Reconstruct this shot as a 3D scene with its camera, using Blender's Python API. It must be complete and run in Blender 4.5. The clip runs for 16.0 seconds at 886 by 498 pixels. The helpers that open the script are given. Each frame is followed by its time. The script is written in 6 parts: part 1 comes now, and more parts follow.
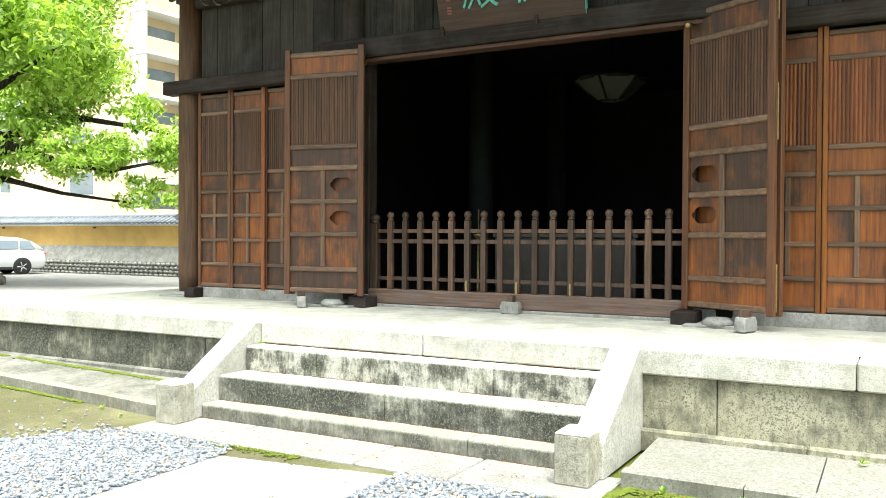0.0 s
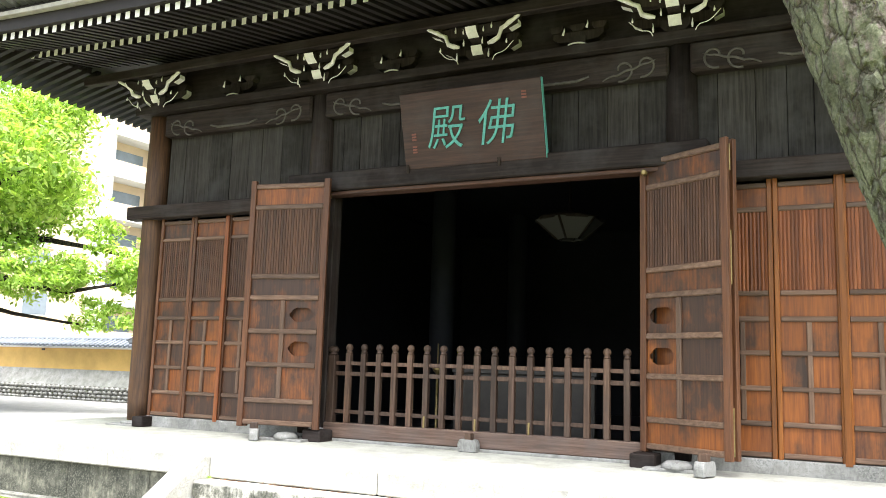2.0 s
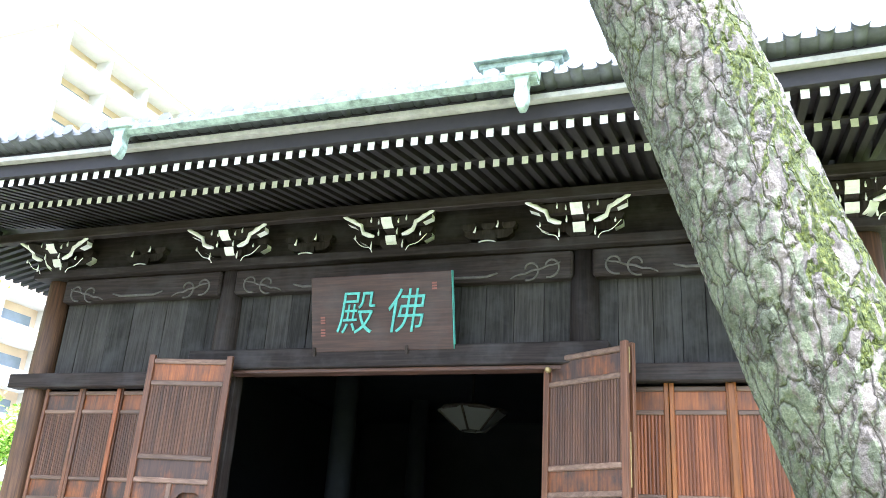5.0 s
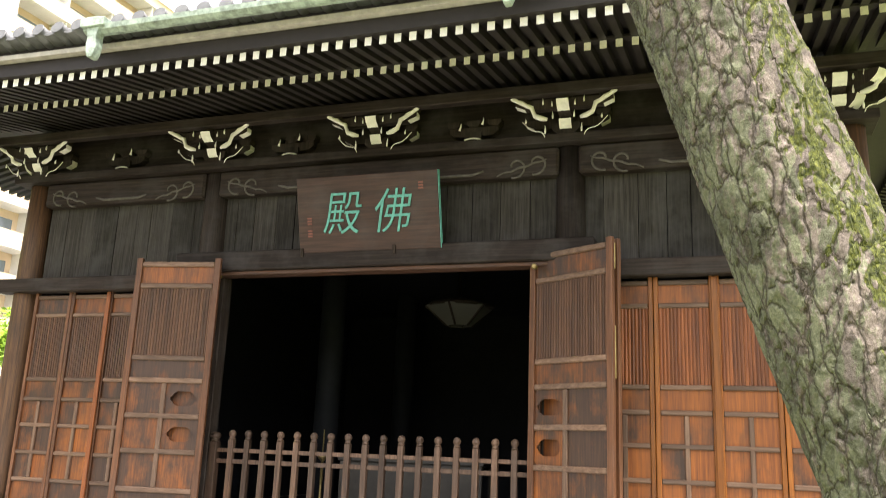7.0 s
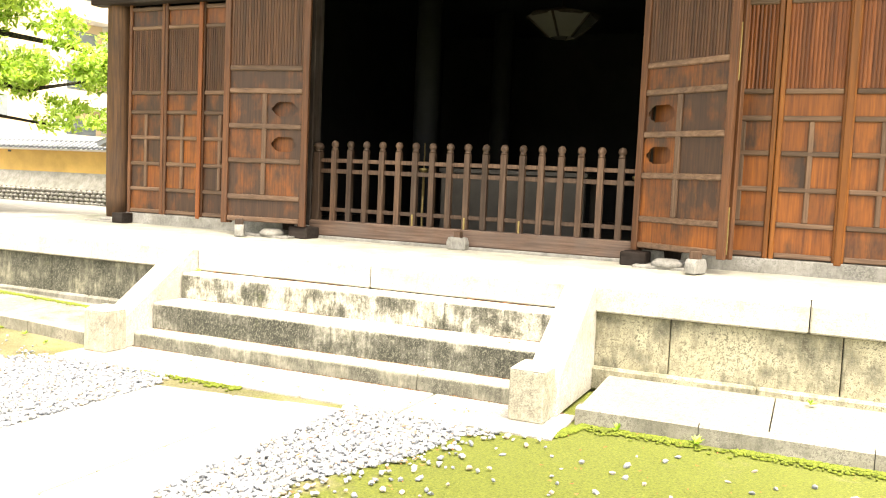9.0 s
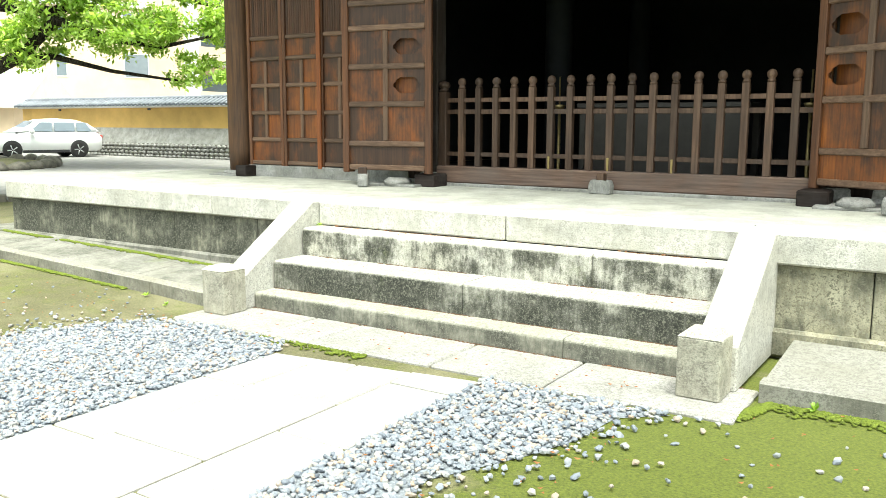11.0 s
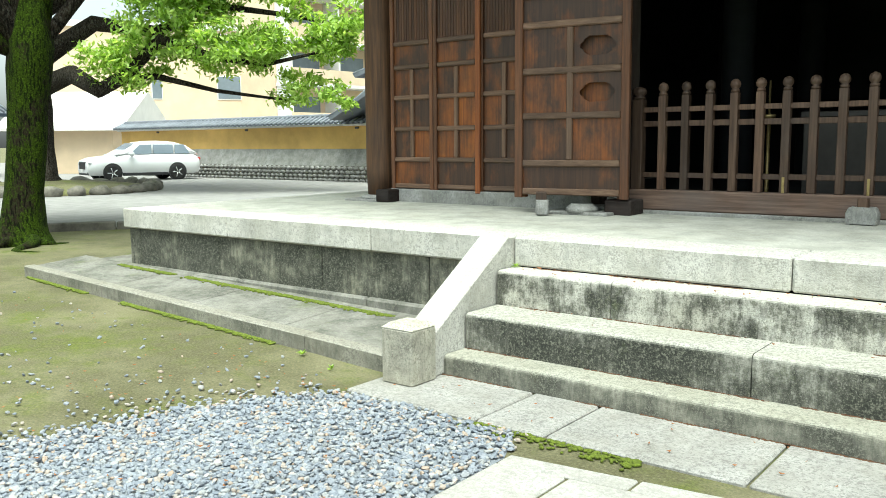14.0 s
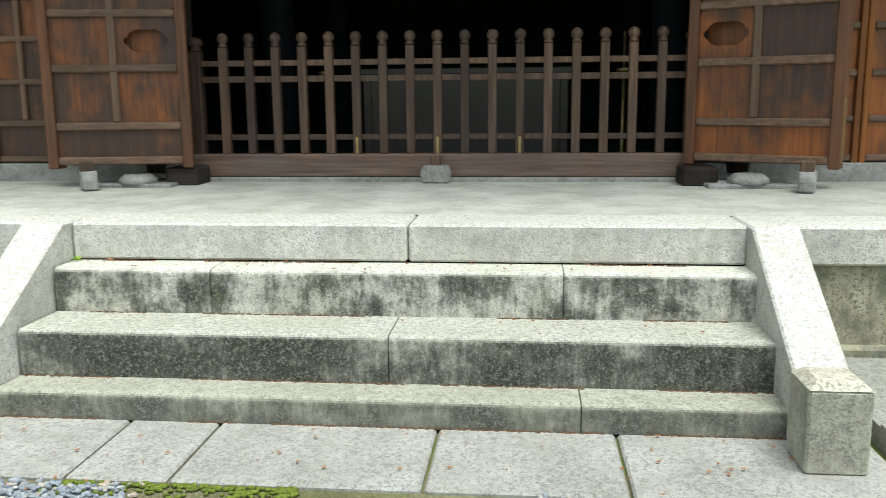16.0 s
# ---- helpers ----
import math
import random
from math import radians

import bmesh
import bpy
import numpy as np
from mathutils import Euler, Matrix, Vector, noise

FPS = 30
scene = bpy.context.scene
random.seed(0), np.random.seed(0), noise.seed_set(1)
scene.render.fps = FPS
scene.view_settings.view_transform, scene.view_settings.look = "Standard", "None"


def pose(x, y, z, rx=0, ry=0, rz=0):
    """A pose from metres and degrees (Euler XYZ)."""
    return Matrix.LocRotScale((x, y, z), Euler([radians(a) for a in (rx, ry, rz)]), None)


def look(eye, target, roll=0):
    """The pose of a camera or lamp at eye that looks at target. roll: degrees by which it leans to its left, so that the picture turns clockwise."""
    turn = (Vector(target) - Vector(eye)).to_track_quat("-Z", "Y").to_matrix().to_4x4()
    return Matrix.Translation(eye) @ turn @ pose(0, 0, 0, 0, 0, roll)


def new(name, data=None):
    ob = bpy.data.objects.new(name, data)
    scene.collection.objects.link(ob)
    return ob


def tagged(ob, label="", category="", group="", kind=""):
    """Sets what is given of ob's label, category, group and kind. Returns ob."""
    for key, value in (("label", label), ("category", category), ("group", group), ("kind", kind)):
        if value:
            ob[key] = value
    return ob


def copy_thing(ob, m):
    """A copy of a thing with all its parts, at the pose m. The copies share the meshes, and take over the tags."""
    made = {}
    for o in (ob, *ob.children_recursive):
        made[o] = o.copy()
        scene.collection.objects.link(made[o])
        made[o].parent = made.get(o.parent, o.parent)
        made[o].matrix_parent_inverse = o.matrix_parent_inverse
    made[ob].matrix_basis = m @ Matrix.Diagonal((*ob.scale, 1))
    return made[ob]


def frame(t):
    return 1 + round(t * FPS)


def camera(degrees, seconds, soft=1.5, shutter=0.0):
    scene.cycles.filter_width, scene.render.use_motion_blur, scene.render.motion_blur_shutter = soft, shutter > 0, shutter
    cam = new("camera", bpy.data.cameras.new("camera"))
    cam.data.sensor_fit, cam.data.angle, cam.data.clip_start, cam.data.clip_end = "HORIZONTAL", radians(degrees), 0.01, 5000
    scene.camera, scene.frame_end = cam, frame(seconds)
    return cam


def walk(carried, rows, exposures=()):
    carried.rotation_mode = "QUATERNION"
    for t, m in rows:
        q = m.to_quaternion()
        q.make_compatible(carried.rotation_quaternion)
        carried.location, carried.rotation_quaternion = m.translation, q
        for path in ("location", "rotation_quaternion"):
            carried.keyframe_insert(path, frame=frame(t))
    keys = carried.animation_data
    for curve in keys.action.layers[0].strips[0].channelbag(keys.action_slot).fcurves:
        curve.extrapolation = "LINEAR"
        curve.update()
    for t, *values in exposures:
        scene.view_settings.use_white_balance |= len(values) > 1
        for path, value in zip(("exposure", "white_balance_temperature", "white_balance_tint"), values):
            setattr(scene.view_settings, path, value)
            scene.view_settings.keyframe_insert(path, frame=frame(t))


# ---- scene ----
cam = camera(55.4, 16.0, soft=0.85, shutter=0.12)
PATH = [
    (0, (4.298, -9.705, 1.843), (3.33, -7.955, 1.818), 0.3),
    (0.5, (4.306, -9.702, 1.868), (3.353, -7.944, 1.9), 0.4),
    (1, (4.309, -9.709, 1.878), (3.374, -7.945, 1.987), 0.8),
    (1.5, (4.305, -9.707, 1.889), (3.392, -7.938, 2.086), 1.5),
    (2, (4.301, -9.718, 1.889), (3.42, -7.945, 2.173), 1.8),
    (2.5, (4.287, -9.694, 1.85), (3.455, -7.918, 2.243), 2.6),
    (3, (4.289, -9.678, 1.836), (3.509, -7.906, 2.339), 3.2),
    (3.5, (4.281, -9.71, 1.874), (3.544, -7.946, 2.464), 3.3),
    (4, (4.29, -9.716, 1.883), (3.585, -7.978, 2.576), 4.1),
    (6.5, (4.192, -9.96, 2.08), (3.602, -8.187, 2.793), 2.7),
    (7, (4.223, -9.845, 2.0), (3.602, -8.003, 2.472), 2.3),
    (7.5, (4.251, -9.77, 1.901), (3.602, -7.9, 2.184), 1.8),
    (8, (4.202, -9.813, 1.858), (3.544, -7.937, 2.078), 1.6),
    (8.5, (4.198, -9.804, 1.818), (3.476, -7.939, 1.827), 0.2),
    (9, (3.967, -9.549, 1.713), (3.157, -7.727, 1.557), 2.6),
    (9.2, (3.93, -9.46, 1.665), (3.065, -7.670, 1.445), 2.9),
    (11.5, (3.187, -8.584, 1.653), (2.042, -6.972, 1.349), -0.3),
    (12, (2.814, -8.435, 1.65), (1.534, -6.929, 1.346), -0.4),
    (12.5, (2.475, -8.327, 1.656), (1.057, -6.943, 1.384), -0.8),
    (13, (2.165, -8.127, 1.628), (0.716, -6.776, 1.359), -1.3),
    (13.5, (1.904, -8.007, 1.602), (0.573, -6.534, 1.356), -0.1),
    (14, (1.564, -7.963, 1.623), (0.344, -6.397, 1.375), -0.4),
    (14.5, (1.342, -7.836, 1.574), (0.141, -6.256, 1.321), 0.0),
    (15, (1.133, -7.615, 1.555), (0.242, -5.843, 1.299), -1.4),
    (15.5, (0.998, -7.456, 1.526), (0.369, -5.578, 1.248), -0.4),
    (16, (0.758, -7.343, 1.631), (0.565, -5.384, 1.278), -0.5),
]
walk(cam, [(t, look(eye, target, roll)) for t, eye, target, roll in PATH],
     [(0.0, 2.6, 6500, 1), (1.0, 2.7, 6500, 5), (2.5, 3.2, 6000, 12), (3.5, 3.85, 5350, 15), (4.2, 4.0, 5250, 14), (6.3, 3.2, 5900, 12), (7.0, 3.05, 6900, 14), (8.0, 3.28, 7900, 16), (8.6, 3.3, 8200, 14), (9.2, 3.15, 7900, 9), (11.3, 2.45, 6500, -3), (13.0, 2.2, 6400, -5), (14.5, 1.95, 6200, -4), (16.0, 1.75, 6200, 0)])

# ---- light ----
world = bpy.data.worlds.new("overcast_sky")
scene.world = world
world.use_nodes = True
wn, wl = world.node_tree.nodes, world.node_tree.links
sky = wn.new("ShaderNodeTexSky")
sky.sky_type = 'NISHITA'
sky.sun_disc = False
sky.sun_elevation, sky.sun_rotation = radians(70), radians(140)
sky.dust_density, sky.air_density = 4.0, 1.0
soft_sky = wn.new("ShaderNodeHueSaturation")
soft_sky.inputs["Saturation"].default_value = 0.30
wl.new(sky.outputs["Color"], soft_sky.inputs["Color"])
wl.new(soft_sky.outputs["Color"], wn["Background"].inputs["Color"])
wn["Background"].inputs["Strength"].default_value = 0.075
sun = new("sun", bpy.data.lights.new("sun", 'SUN'))
sun.data.energy, sun.data.angle, sun.data.color = 1.5, radians(40), (1.0, 0.97, 0.92)
sun.matrix_world = look((4, -5, 20), (0, 0, 0))


# ---- materials ----
def material(name, rough=0.7, metal=0.0):
    m = bpy.data.materials.new(name)
    m.use_nodes = True
    b = m.node_tree.nodes["Principled BSDF"]
    b.inputs["Roughness"].default_value, b.inputs["Metallic"].default_value = rough, metal
    return m, m.node_tree.nodes, m.node_tree.links, b


def coords(n, l, scale, generated="Object"):
    tc, mp = n.new("ShaderNodeTexCoord"), n.new("ShaderNodeMapping")
    mp.inputs["Scale"].default_value = scale
    l.new(tc.outputs[generated], mp.inputs["Vector"])
    return mp.outputs["Vector"]


def world_coords(n, l, scale):
    g, mp = n.new("ShaderNodeNewGeometry"), n.new("ShaderNodeMapping")
    mp.inputs["Scale"].default_value = scale
    l.new(g.outputs["Position"], mp.inputs["Vector"])
    return mp.outputs["Vector"]


def noise_tex(n, l, vec, scale, detail=5.0, rough=0.6):
    t = n.new("ShaderNodeTexNoise")
    t.inputs["Scale"].default_value, t.inputs["Detail"].default_value, t.inputs["Roughness"].default_value = scale, detail, rough
    l.new(vec, t.inputs["Vector"])
    return t.outputs["Fac"]


def ramp(n, l, fac, stops):
    r = n.new("ShaderNodeValToRGB")
    e = r.color_ramp.elements
    while len(e) < len(stops):
        e.new(0.5)
    for k, (p, c) in zip(e, stops):
        k.position, k.color = p, (*c, 1) if isinstance(c, tuple) else (c, c, c, 1)
    l.new(fac, r.inputs["Fac"])
    return r.outputs["Color"]


def mixed(n, l, fac, a, b, kind='MIX'):
    x = n.new("ShaderNodeMix")
    x.data_type, x.blend_type = 'RGBA', kind
    for s, v in ((0, fac), (6, a), (7, b)):
        if isinstance(v, (int, float)):
            x.inputs[s].default_value = v
        elif isinstance(v, tuple):
            x.inputs[s].default_value = (*v, 1)
        else:
            l.new(v, x.inputs[s])
    return x.outputs[2]


def maths(n, l, op, a, b):
    x = n.new("ShaderNodeMath")
    x.operation = op
    for s, v in enumerate((a, b)):
        if isinstance(v, (int, float)):
            x.inputs[s].default_value = v
        else:
            l.new(v, x.inputs[s])
    return x.outputs[0]


def bump(n, l, b, height, strength=0.3, distance=0.01):
    x = n.new("ShaderNodeBump")
    x.inputs["Strength"].default_value, x.inputs["Distance"].default_value = strength, distance
    l.new(height, x.inputs["Height"])
    l.new(x.outputs["Normal"], b.inputs["Normal"])


def wood(name, dark, mid, light, rough=0.6, grey=0.35, axis=2, value_spread=0.5, gloss=0.4, bleach=0.06):
    """Weathered timber: grain along one axis, per-piece tone, greyed patches."""
    m, n, l, b = material(name, rough)
    s = [14.0, 14.0, 14.0]
    s[axis] = 0.7
    v = world_coords(n, l, s)
    grain = noise_tex(n, l, v, 2.2, 6, 0.65)
    base = ramp(n, l, grain, [(0.28, dark), (0.5, mid), (0.74, light)])
    info = n.new("ShaderNodeObjectInfo")
    hsv = n.new("ShaderNodeHueSaturation")
    l.new(base, hsv.inputs["Color"])
    rv = n.new("ShaderNodeMapRange")
    rv.inputs["To Min"].default_value, rv.inputs["To Max"].default_value = 1 - value_spread / 2, 1 + value_spread
    l.new(info.outputs["Random"], rv.inputs["Value"])
    l.new(rv.outputs["Result"], hsv.inputs["Value"])
    big = noise_tex(n, l, world_coords(n, l, (1, 1, 1)), 2.3, 4)
    mask = ramp(n, l, big, [(0.45, 0.0), (0.72, grey)])
    col = mixed(n, l, mask, hsv.outputs["Color"], tuple(0.5 * c + bleach for c in mid))
    l.new(col, b.inputs["Base Color"])
    bump(n, l, b, grain, 0.35, 0.004)
    b.inputs["Specular IOR Level"].default_value = gloss
    return m


def stone(name, base, speck=0.35, stain=0.5, moss=0.0, rough=0.8, top_clean=True, cover=0.0):
    """Rough-dressed granite with dark algae on upright faces."""
    m, n, l, b = material(name, rough)
    p = world_coords(n, l, (1, 1, 1))
    fine = maths(n, l, 'ADD', maths(n, l, 'MULTIPLY', noise_tex(n, l, p, 75, 2, 0.85), 0.55), maths(n, l, 'MULTIPLY', noise_tex(n, l, p, 30, 3, 0.75), 0.45))
    mid = noise_tex(n, l, p, 3.0, 5, 0.6)
    a = tuple(c * (1 - speck) for c in base)
    c1 = ramp(n, l, fine, [(0.43, a), (0.495, base), (0.56, tuple(min(1, c * 1.2) for c in base))])
    c2 = mixed(n, l, ramp(n, l, mid, [(0.35, 0.0), (0.7, 0.5)]), c1, (base[0] * 0.72, base[1] * 0.70, base[2] * 0.62))
    streak = noise_tex(n, l, world_coords(n, l, (10, 10, 2.4)), 1.6, 9, 0.75)
    blot = noise_tex(n, l, world_coords(n, l, (1.5, 1.5, 1.9)), 1.8, 5, 0.62)
    f = maths(n, l, 'ADD', maths(n, l, 'MULTIPLY', streak, 0.42), maths(n, l, 'MULTIPLY', blot, 0.63))
    f = maths(n, l, 'ADD', f, maths(n, l, 'MULTIPLY', maths(n, l, 'SUBTRACT', fine, 0.5), 0.75))
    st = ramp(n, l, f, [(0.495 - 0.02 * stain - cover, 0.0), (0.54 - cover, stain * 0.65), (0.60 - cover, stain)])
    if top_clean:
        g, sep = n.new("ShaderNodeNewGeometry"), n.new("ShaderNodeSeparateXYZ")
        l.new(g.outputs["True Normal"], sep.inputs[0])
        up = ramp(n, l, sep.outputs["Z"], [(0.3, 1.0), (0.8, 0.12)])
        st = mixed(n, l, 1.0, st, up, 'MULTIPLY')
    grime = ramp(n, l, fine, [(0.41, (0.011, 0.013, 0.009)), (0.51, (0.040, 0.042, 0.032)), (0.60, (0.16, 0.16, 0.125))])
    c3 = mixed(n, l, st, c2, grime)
    if moss:
        ms = ramp(n, l, noise_tex(n, l, world_coords(n, l, (1, 1, 1)), 2.1, 7, 0.7), [(0.60, 0.0), (0.70, moss)])
        c3 = mixed(n, l, ms, c3, (0.10, 0.13, 0.02))
    l.new(c3, b.inputs["Base Color"])
    bump(n, l, b, fine, 0.8, 0.008)
    return m


def plain(name, colour, rough=0.6, metal=0.0, vary=0.25, scale=6.0, bumpy=0.1):
    m, n, l, b = material(name, rough, metal)
    p = world_coords(n, l, (1, 1, 1))
    a = noise_tex(n, l, p, scale, 6, 0.65)
    l.new(ramp(n, l, a, [(0.3, tuple(c * (1 - vary) for c in colour)), (0.7, tuple(min(1, c * (1 + vary * 0.5)) for c in colour))]), b.inputs["Base Color"])
    if bumpy:
        bump(n, l, b, noise_tex(n, l, p, scale * 8, 4), bumpy, 0.01)
    return m


def panel_wood(name, low, high):
    """Thin cedar boards, darkened, with the old orange showing through in patches."""
    m, n, l, b = material(name, 0.5)
    grain = noise_tex(n, l, world_coords(n, l, (22, 22, 1.0)), 2.0, 6, 0.6)
    patch = noise_tex(n, l, world_coords(n, l, (1.6, 1.6, 0.8)), 2.6, 5, 0.65)
    info = n.new("ShaderNodeObjectInfo")
    f = maths(n, l, 'ADD', maths(n, l, 'MULTIPLY', patch, 0.8), maths(n, l, 'MULTIPLY', info.outputs["Random"], 0.26))
    dark = ramp(n, l, grain, [(0.3, (0.024, 0.011, 0.007)), (0.7, (0.058, 0.027, 0.014))])
    warm = ramp(n, l, grain, [(0.3, (0.12, 0.030, 0.005)), (0.7, (0.30, 0.092, 0.010))])
    l.new(mixed(n, l, ramp(n, l, f, [(low, 0.0), (high, 0.95)]), dark, warm), b.inputs["Base Color"])
    bump(n, l, b, grain, 0.25, 0.003)
    return m


M_DOOR = wood("door_cypress", (0.0419, 0.0164, 0.0069), (0.0903, 0.0363, 0.0155), (0.1452, 0.0629, 0.0288), 0.5, 0.35, bleach=0.025)
M_DOORX = wood("door_rail_cypress", (0.0540, 0.0302, 0.0187), (0.1080, 0.0634, 0.0403), (0.1728, 0.1116, 0.0756), 0.5, 0.45, axis=0, bleach=0.025)
M_MUNTIN = wood("door_muntin_cypress", (0.0540, 0.0302, 0.0187), (0.1080, 0.0634, 0.0403), (0.1728, 0.1116, 0.0756), 0.5, 0.45, bleach=0.025)
M_SLAT = wood("door_slat_wood", (0.0331, 0.0151, 0.0079), (0.0648, 0.0295, 0.0151), (0.1008, 0.0504, 0.0288), 0.6, 0.3, bleach=0.025)
M_PANEL = panel_wood("door_panel_board", 0.47, 0.72)
M_PANELWARM = panel_wood("orange_door_panel_board", 0.30, 0.54)
M_DOORWARM = wood("orange_door_cypress", (0.0900, 0.0288, 0.0054), (0.1980, 0.0648, 0.0099), (0.2970, 0.1080, 0.0198), 0.42, 0.2, bleach=0.025)
M_SLATWARM = wood("orange_slat_wood", (0.075, 0.022, 0.008), (0.15, 0.045, 0.012), (0.23, 0.078, 0.024), 0.5, 0.2, bleach=0.025)
M_OLD = wood("dark_timber", (0.009, 0.007, 0.006), (0.022, 0.016, 0.013), (0.040, 0.031, 0.025), 0.65, 0.4, gloss=0.15)
M_OLDX = wood("dark_beam_timber", (0.009, 0.007, 0.006), (0.021, 0.015, 0.013), (0.038, 0.029, 0.024), 0.65, 0.4, axis=0, gloss=0.15)
M_BOARD = wood("grey_wall_board", (0.013, 0.011, 0.010), (0.029, 0.026, 0.023), (0.052, 0.048, 0.042), 0.75, 0.5, gloss=0.15)
M_COLUMN = wood("column_timber", (0.0210, 0.0112, 0.0063), (0.0595, 0.0294, 0.0140), (0.1190, 0.0595, 0.0266), 0.6, 0.4, bleach=0.025)
M_FENCE = wood("fence_timber", (0.0272, 0.0143, 0.0088), (0.0646, 0.0367, 0.0231), (0.1156, 0.0734, 0.0490), 0.6, 0.5, value_spread=0.8, bleach=0.025)
M_SILL = wood("sill_timber", (0.0375, 0.0225, 0.0165), (0.0900, 0.0562, 0.0413), (0.1500, 0.1050, 0.0825), 0.7, 0.6, axis=0)
M_TABLE = plain("grey_worn_table_wood", (0.036, 0.032, 0.027), 0.6, 0, 0.3, 5)
M_RAFTER = plain("rafter_dark_wood", (0.014, 0.010, 0.010), 0.65, 0, 0.4, 9)
M_WHITE = plain("white_lime_paint", (0.78, 0.77, 0.72), 0.7, 0, 0.15, 14)
M_SIGN = wood("sign_board_wood", (0.013, 0.007, 0.006), (0.028, 0.014, 0.010), (0.050, 0.024, 0.017), 0.6, 0.3, axis=0)
M_CARVE = plain("worn_carved_wood", (0.10, 0.092, 0.08), 0.8, 0, 0.5, 12)
M_VERDI = plain("green_verdigris_paint", (0.10, 0.36, 0.31), 0.65, 0, 0.35, 20)
M_SEAL = plain("faded_red_paint", (0.17, 0.065, 0.05), 0.8)
M_GRANITE = stone("granite_steps", (0.55, 0.54, 0.48), 0.5, 1.0, 0.3, cover=-0.005)
M_BOTTOMSTEP = stone("brown_grey_granite_step", (0.33, 0.325, 0.27), 0.45, 0.8, 0.1, cover=0.055)
M_DARKSTEP = stone("blackened_granite_steps", (0.42, 0.415, 0.365), 0.45, 0.97, 0.35, cover=0.085)
M_LIP = stone("granite_edge_slab", (0.52, 0.51, 0.47), 0.38, 0.30, cover=-0.04)
M_BASEWALL = stone("granite_base_wall", (0.34, 0.33, 0.26), 0.4, 0.95, 0.2, cover=0.085)
M_POST = stone("yellowed_granite_post", (0.46, 0.44, 0.365), 0.5, 0.45, 0.1)
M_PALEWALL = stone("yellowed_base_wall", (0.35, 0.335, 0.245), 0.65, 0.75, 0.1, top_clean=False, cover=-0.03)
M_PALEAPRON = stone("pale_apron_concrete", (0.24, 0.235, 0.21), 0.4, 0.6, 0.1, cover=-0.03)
M_FLAG = stone("granite_flagstone", (0.335, 0.328, 0.31), 0.45, 0.25, 0.12, top_clean=False)
M_PAVE = stone("paving_granite", (0.40, 0.39, 0.365), 0.22, 0.15, 0.06, top_clean=False)
M_FLOOR = stone("terrace_concrete", (0.49, 0.49, 0.44), 0.10, 0.30, 0.0, top_clean=False)
M_GREYSTONE = stone("grey_prop_stone", (0.33, 0.33, 0.32), 0.4, 0.45, top_clean=False)
M_APRON = stone("apron_concrete", (0.23, 0.225, 0.20), 0.3, 0.7, 0.35, top_clean=False)
M_EDGING = stone("edging_granite", (0.26, 0.25, 0.21), 0.4, 0.6, 0.15, cover=-0.01)
M_TILE = plain("grey_roof_tile", (0.11, 0.115, 0.12), 0.5, 0, 0.4, 5)
M_TILEEDGE = plain("pale_eave_board", (0.42, 0.40, 0.36), 0.8, 0, 0.3, 8)
M_COPPER = plain("green_copper", (0.36, 0.45, 0.39), 0.8, 0.0, 0.65, 9)
M_BRASS = plain("aged_brass", (0.35, 0.27, 0.12), 0.45, 0.8, 0.4, 12)
M_YELLOW = plain("yellow_plaster", (0.62, 0.40, 0.13), 0.9, 0, 0.2, 1.2)
M_CREAM = plain("cream_render", (0.72, 0.57, 0.40), 0.9, 0, 0.12, 0.8)
M_PALE = plain("white_render", (0.75, 0.74, 0.70), 0.9, 0, 0.12, 0.8)
M_ASPHALT = plain("pale_worn_asphalt", (0.25, 0.245, 0.235), 0.9, 0, 0.25, 3, 0.4)
M_GRIT = plain("grey_grit_bed", (0.27, 0.295, 0.325), 0.95, 0, 0.5, 60, 0.6)
M_MOSS = plain("moss_cushion", (0.13, 0.17, 0.015), 0.95, 0, 0.5, 30, 0.6)
M_LITTER = plain("dry_orange_leaf", (0.28, 0.11, 0.035), 0.8, 0, 0.5, 40, 0)
M_CRUMB = plain("rotted_leaf_crumbs", (0.10, 0.048, 0.022), 0.9, 0, 0.5, 40, 0)
M_BOULDER = plain("mossy_boulder", (0.15, 0.14, 0.115), 0.9, 0, 0.6, 4, 0.6)
M_CARPAINT = plain("white_car_paint", (0.78, 0.79, 0.80), 0.22, 0, 0.03, 1, 0)
M_RUBBER = plain("black_rubber", (0.02, 0.02, 0.02), 0.85)
M_ALLOY = plain("alloy_metal", (0.55, 0.56, 0.58), 0.35, 0.8)
M_TRIM = plain("black_plastic_trim", (0.025, 0.025, 0.028), 0.5)
M_GLASS = plain("dark_window_glass", (0.045, 0.06, 0.075), 0.08, 0, 0.1, 1, 0)
# distant panes: the reflection is put in as a paler base colour
M_FARGLASS = plain("pale_reflection_glass", (0.20, 0.24, 0.27), 0.15, 0, 0.2, 1, 0)
# pale blue base colour stands in for sky mirrored in the car windows
M_CARGLASS = plain("sky_reflection_car_glass", (0.28, 0.34, 0.40), 0.1, 0, 0.1, 1, 0)
M_RED = plain("red_lamp_plastic", (0.45, 0.02, 0.015), 0.3)
M_NAVY = plain("navy_metal_sheet", (0.018, 0.035, 0.06), 0.5, 0, 0.2, 2)
M_SLATE = plain("blue_grey_roof", (0.20, 0.22, 0.25), 0.6, 0, 0.3, 2)
M_PAPER = plain("lamp_paper_pane", (0.12, 0.12, 0.11), 0.6, 0, 0.05, 3, 0)
# near-black with a blue cast: unlit dark and haze put into the colour
M_INTERIOR = plain("unlit_dark_interior", (0.013, 0.016, 0.021), 0.8, 0, 0.4, 2)
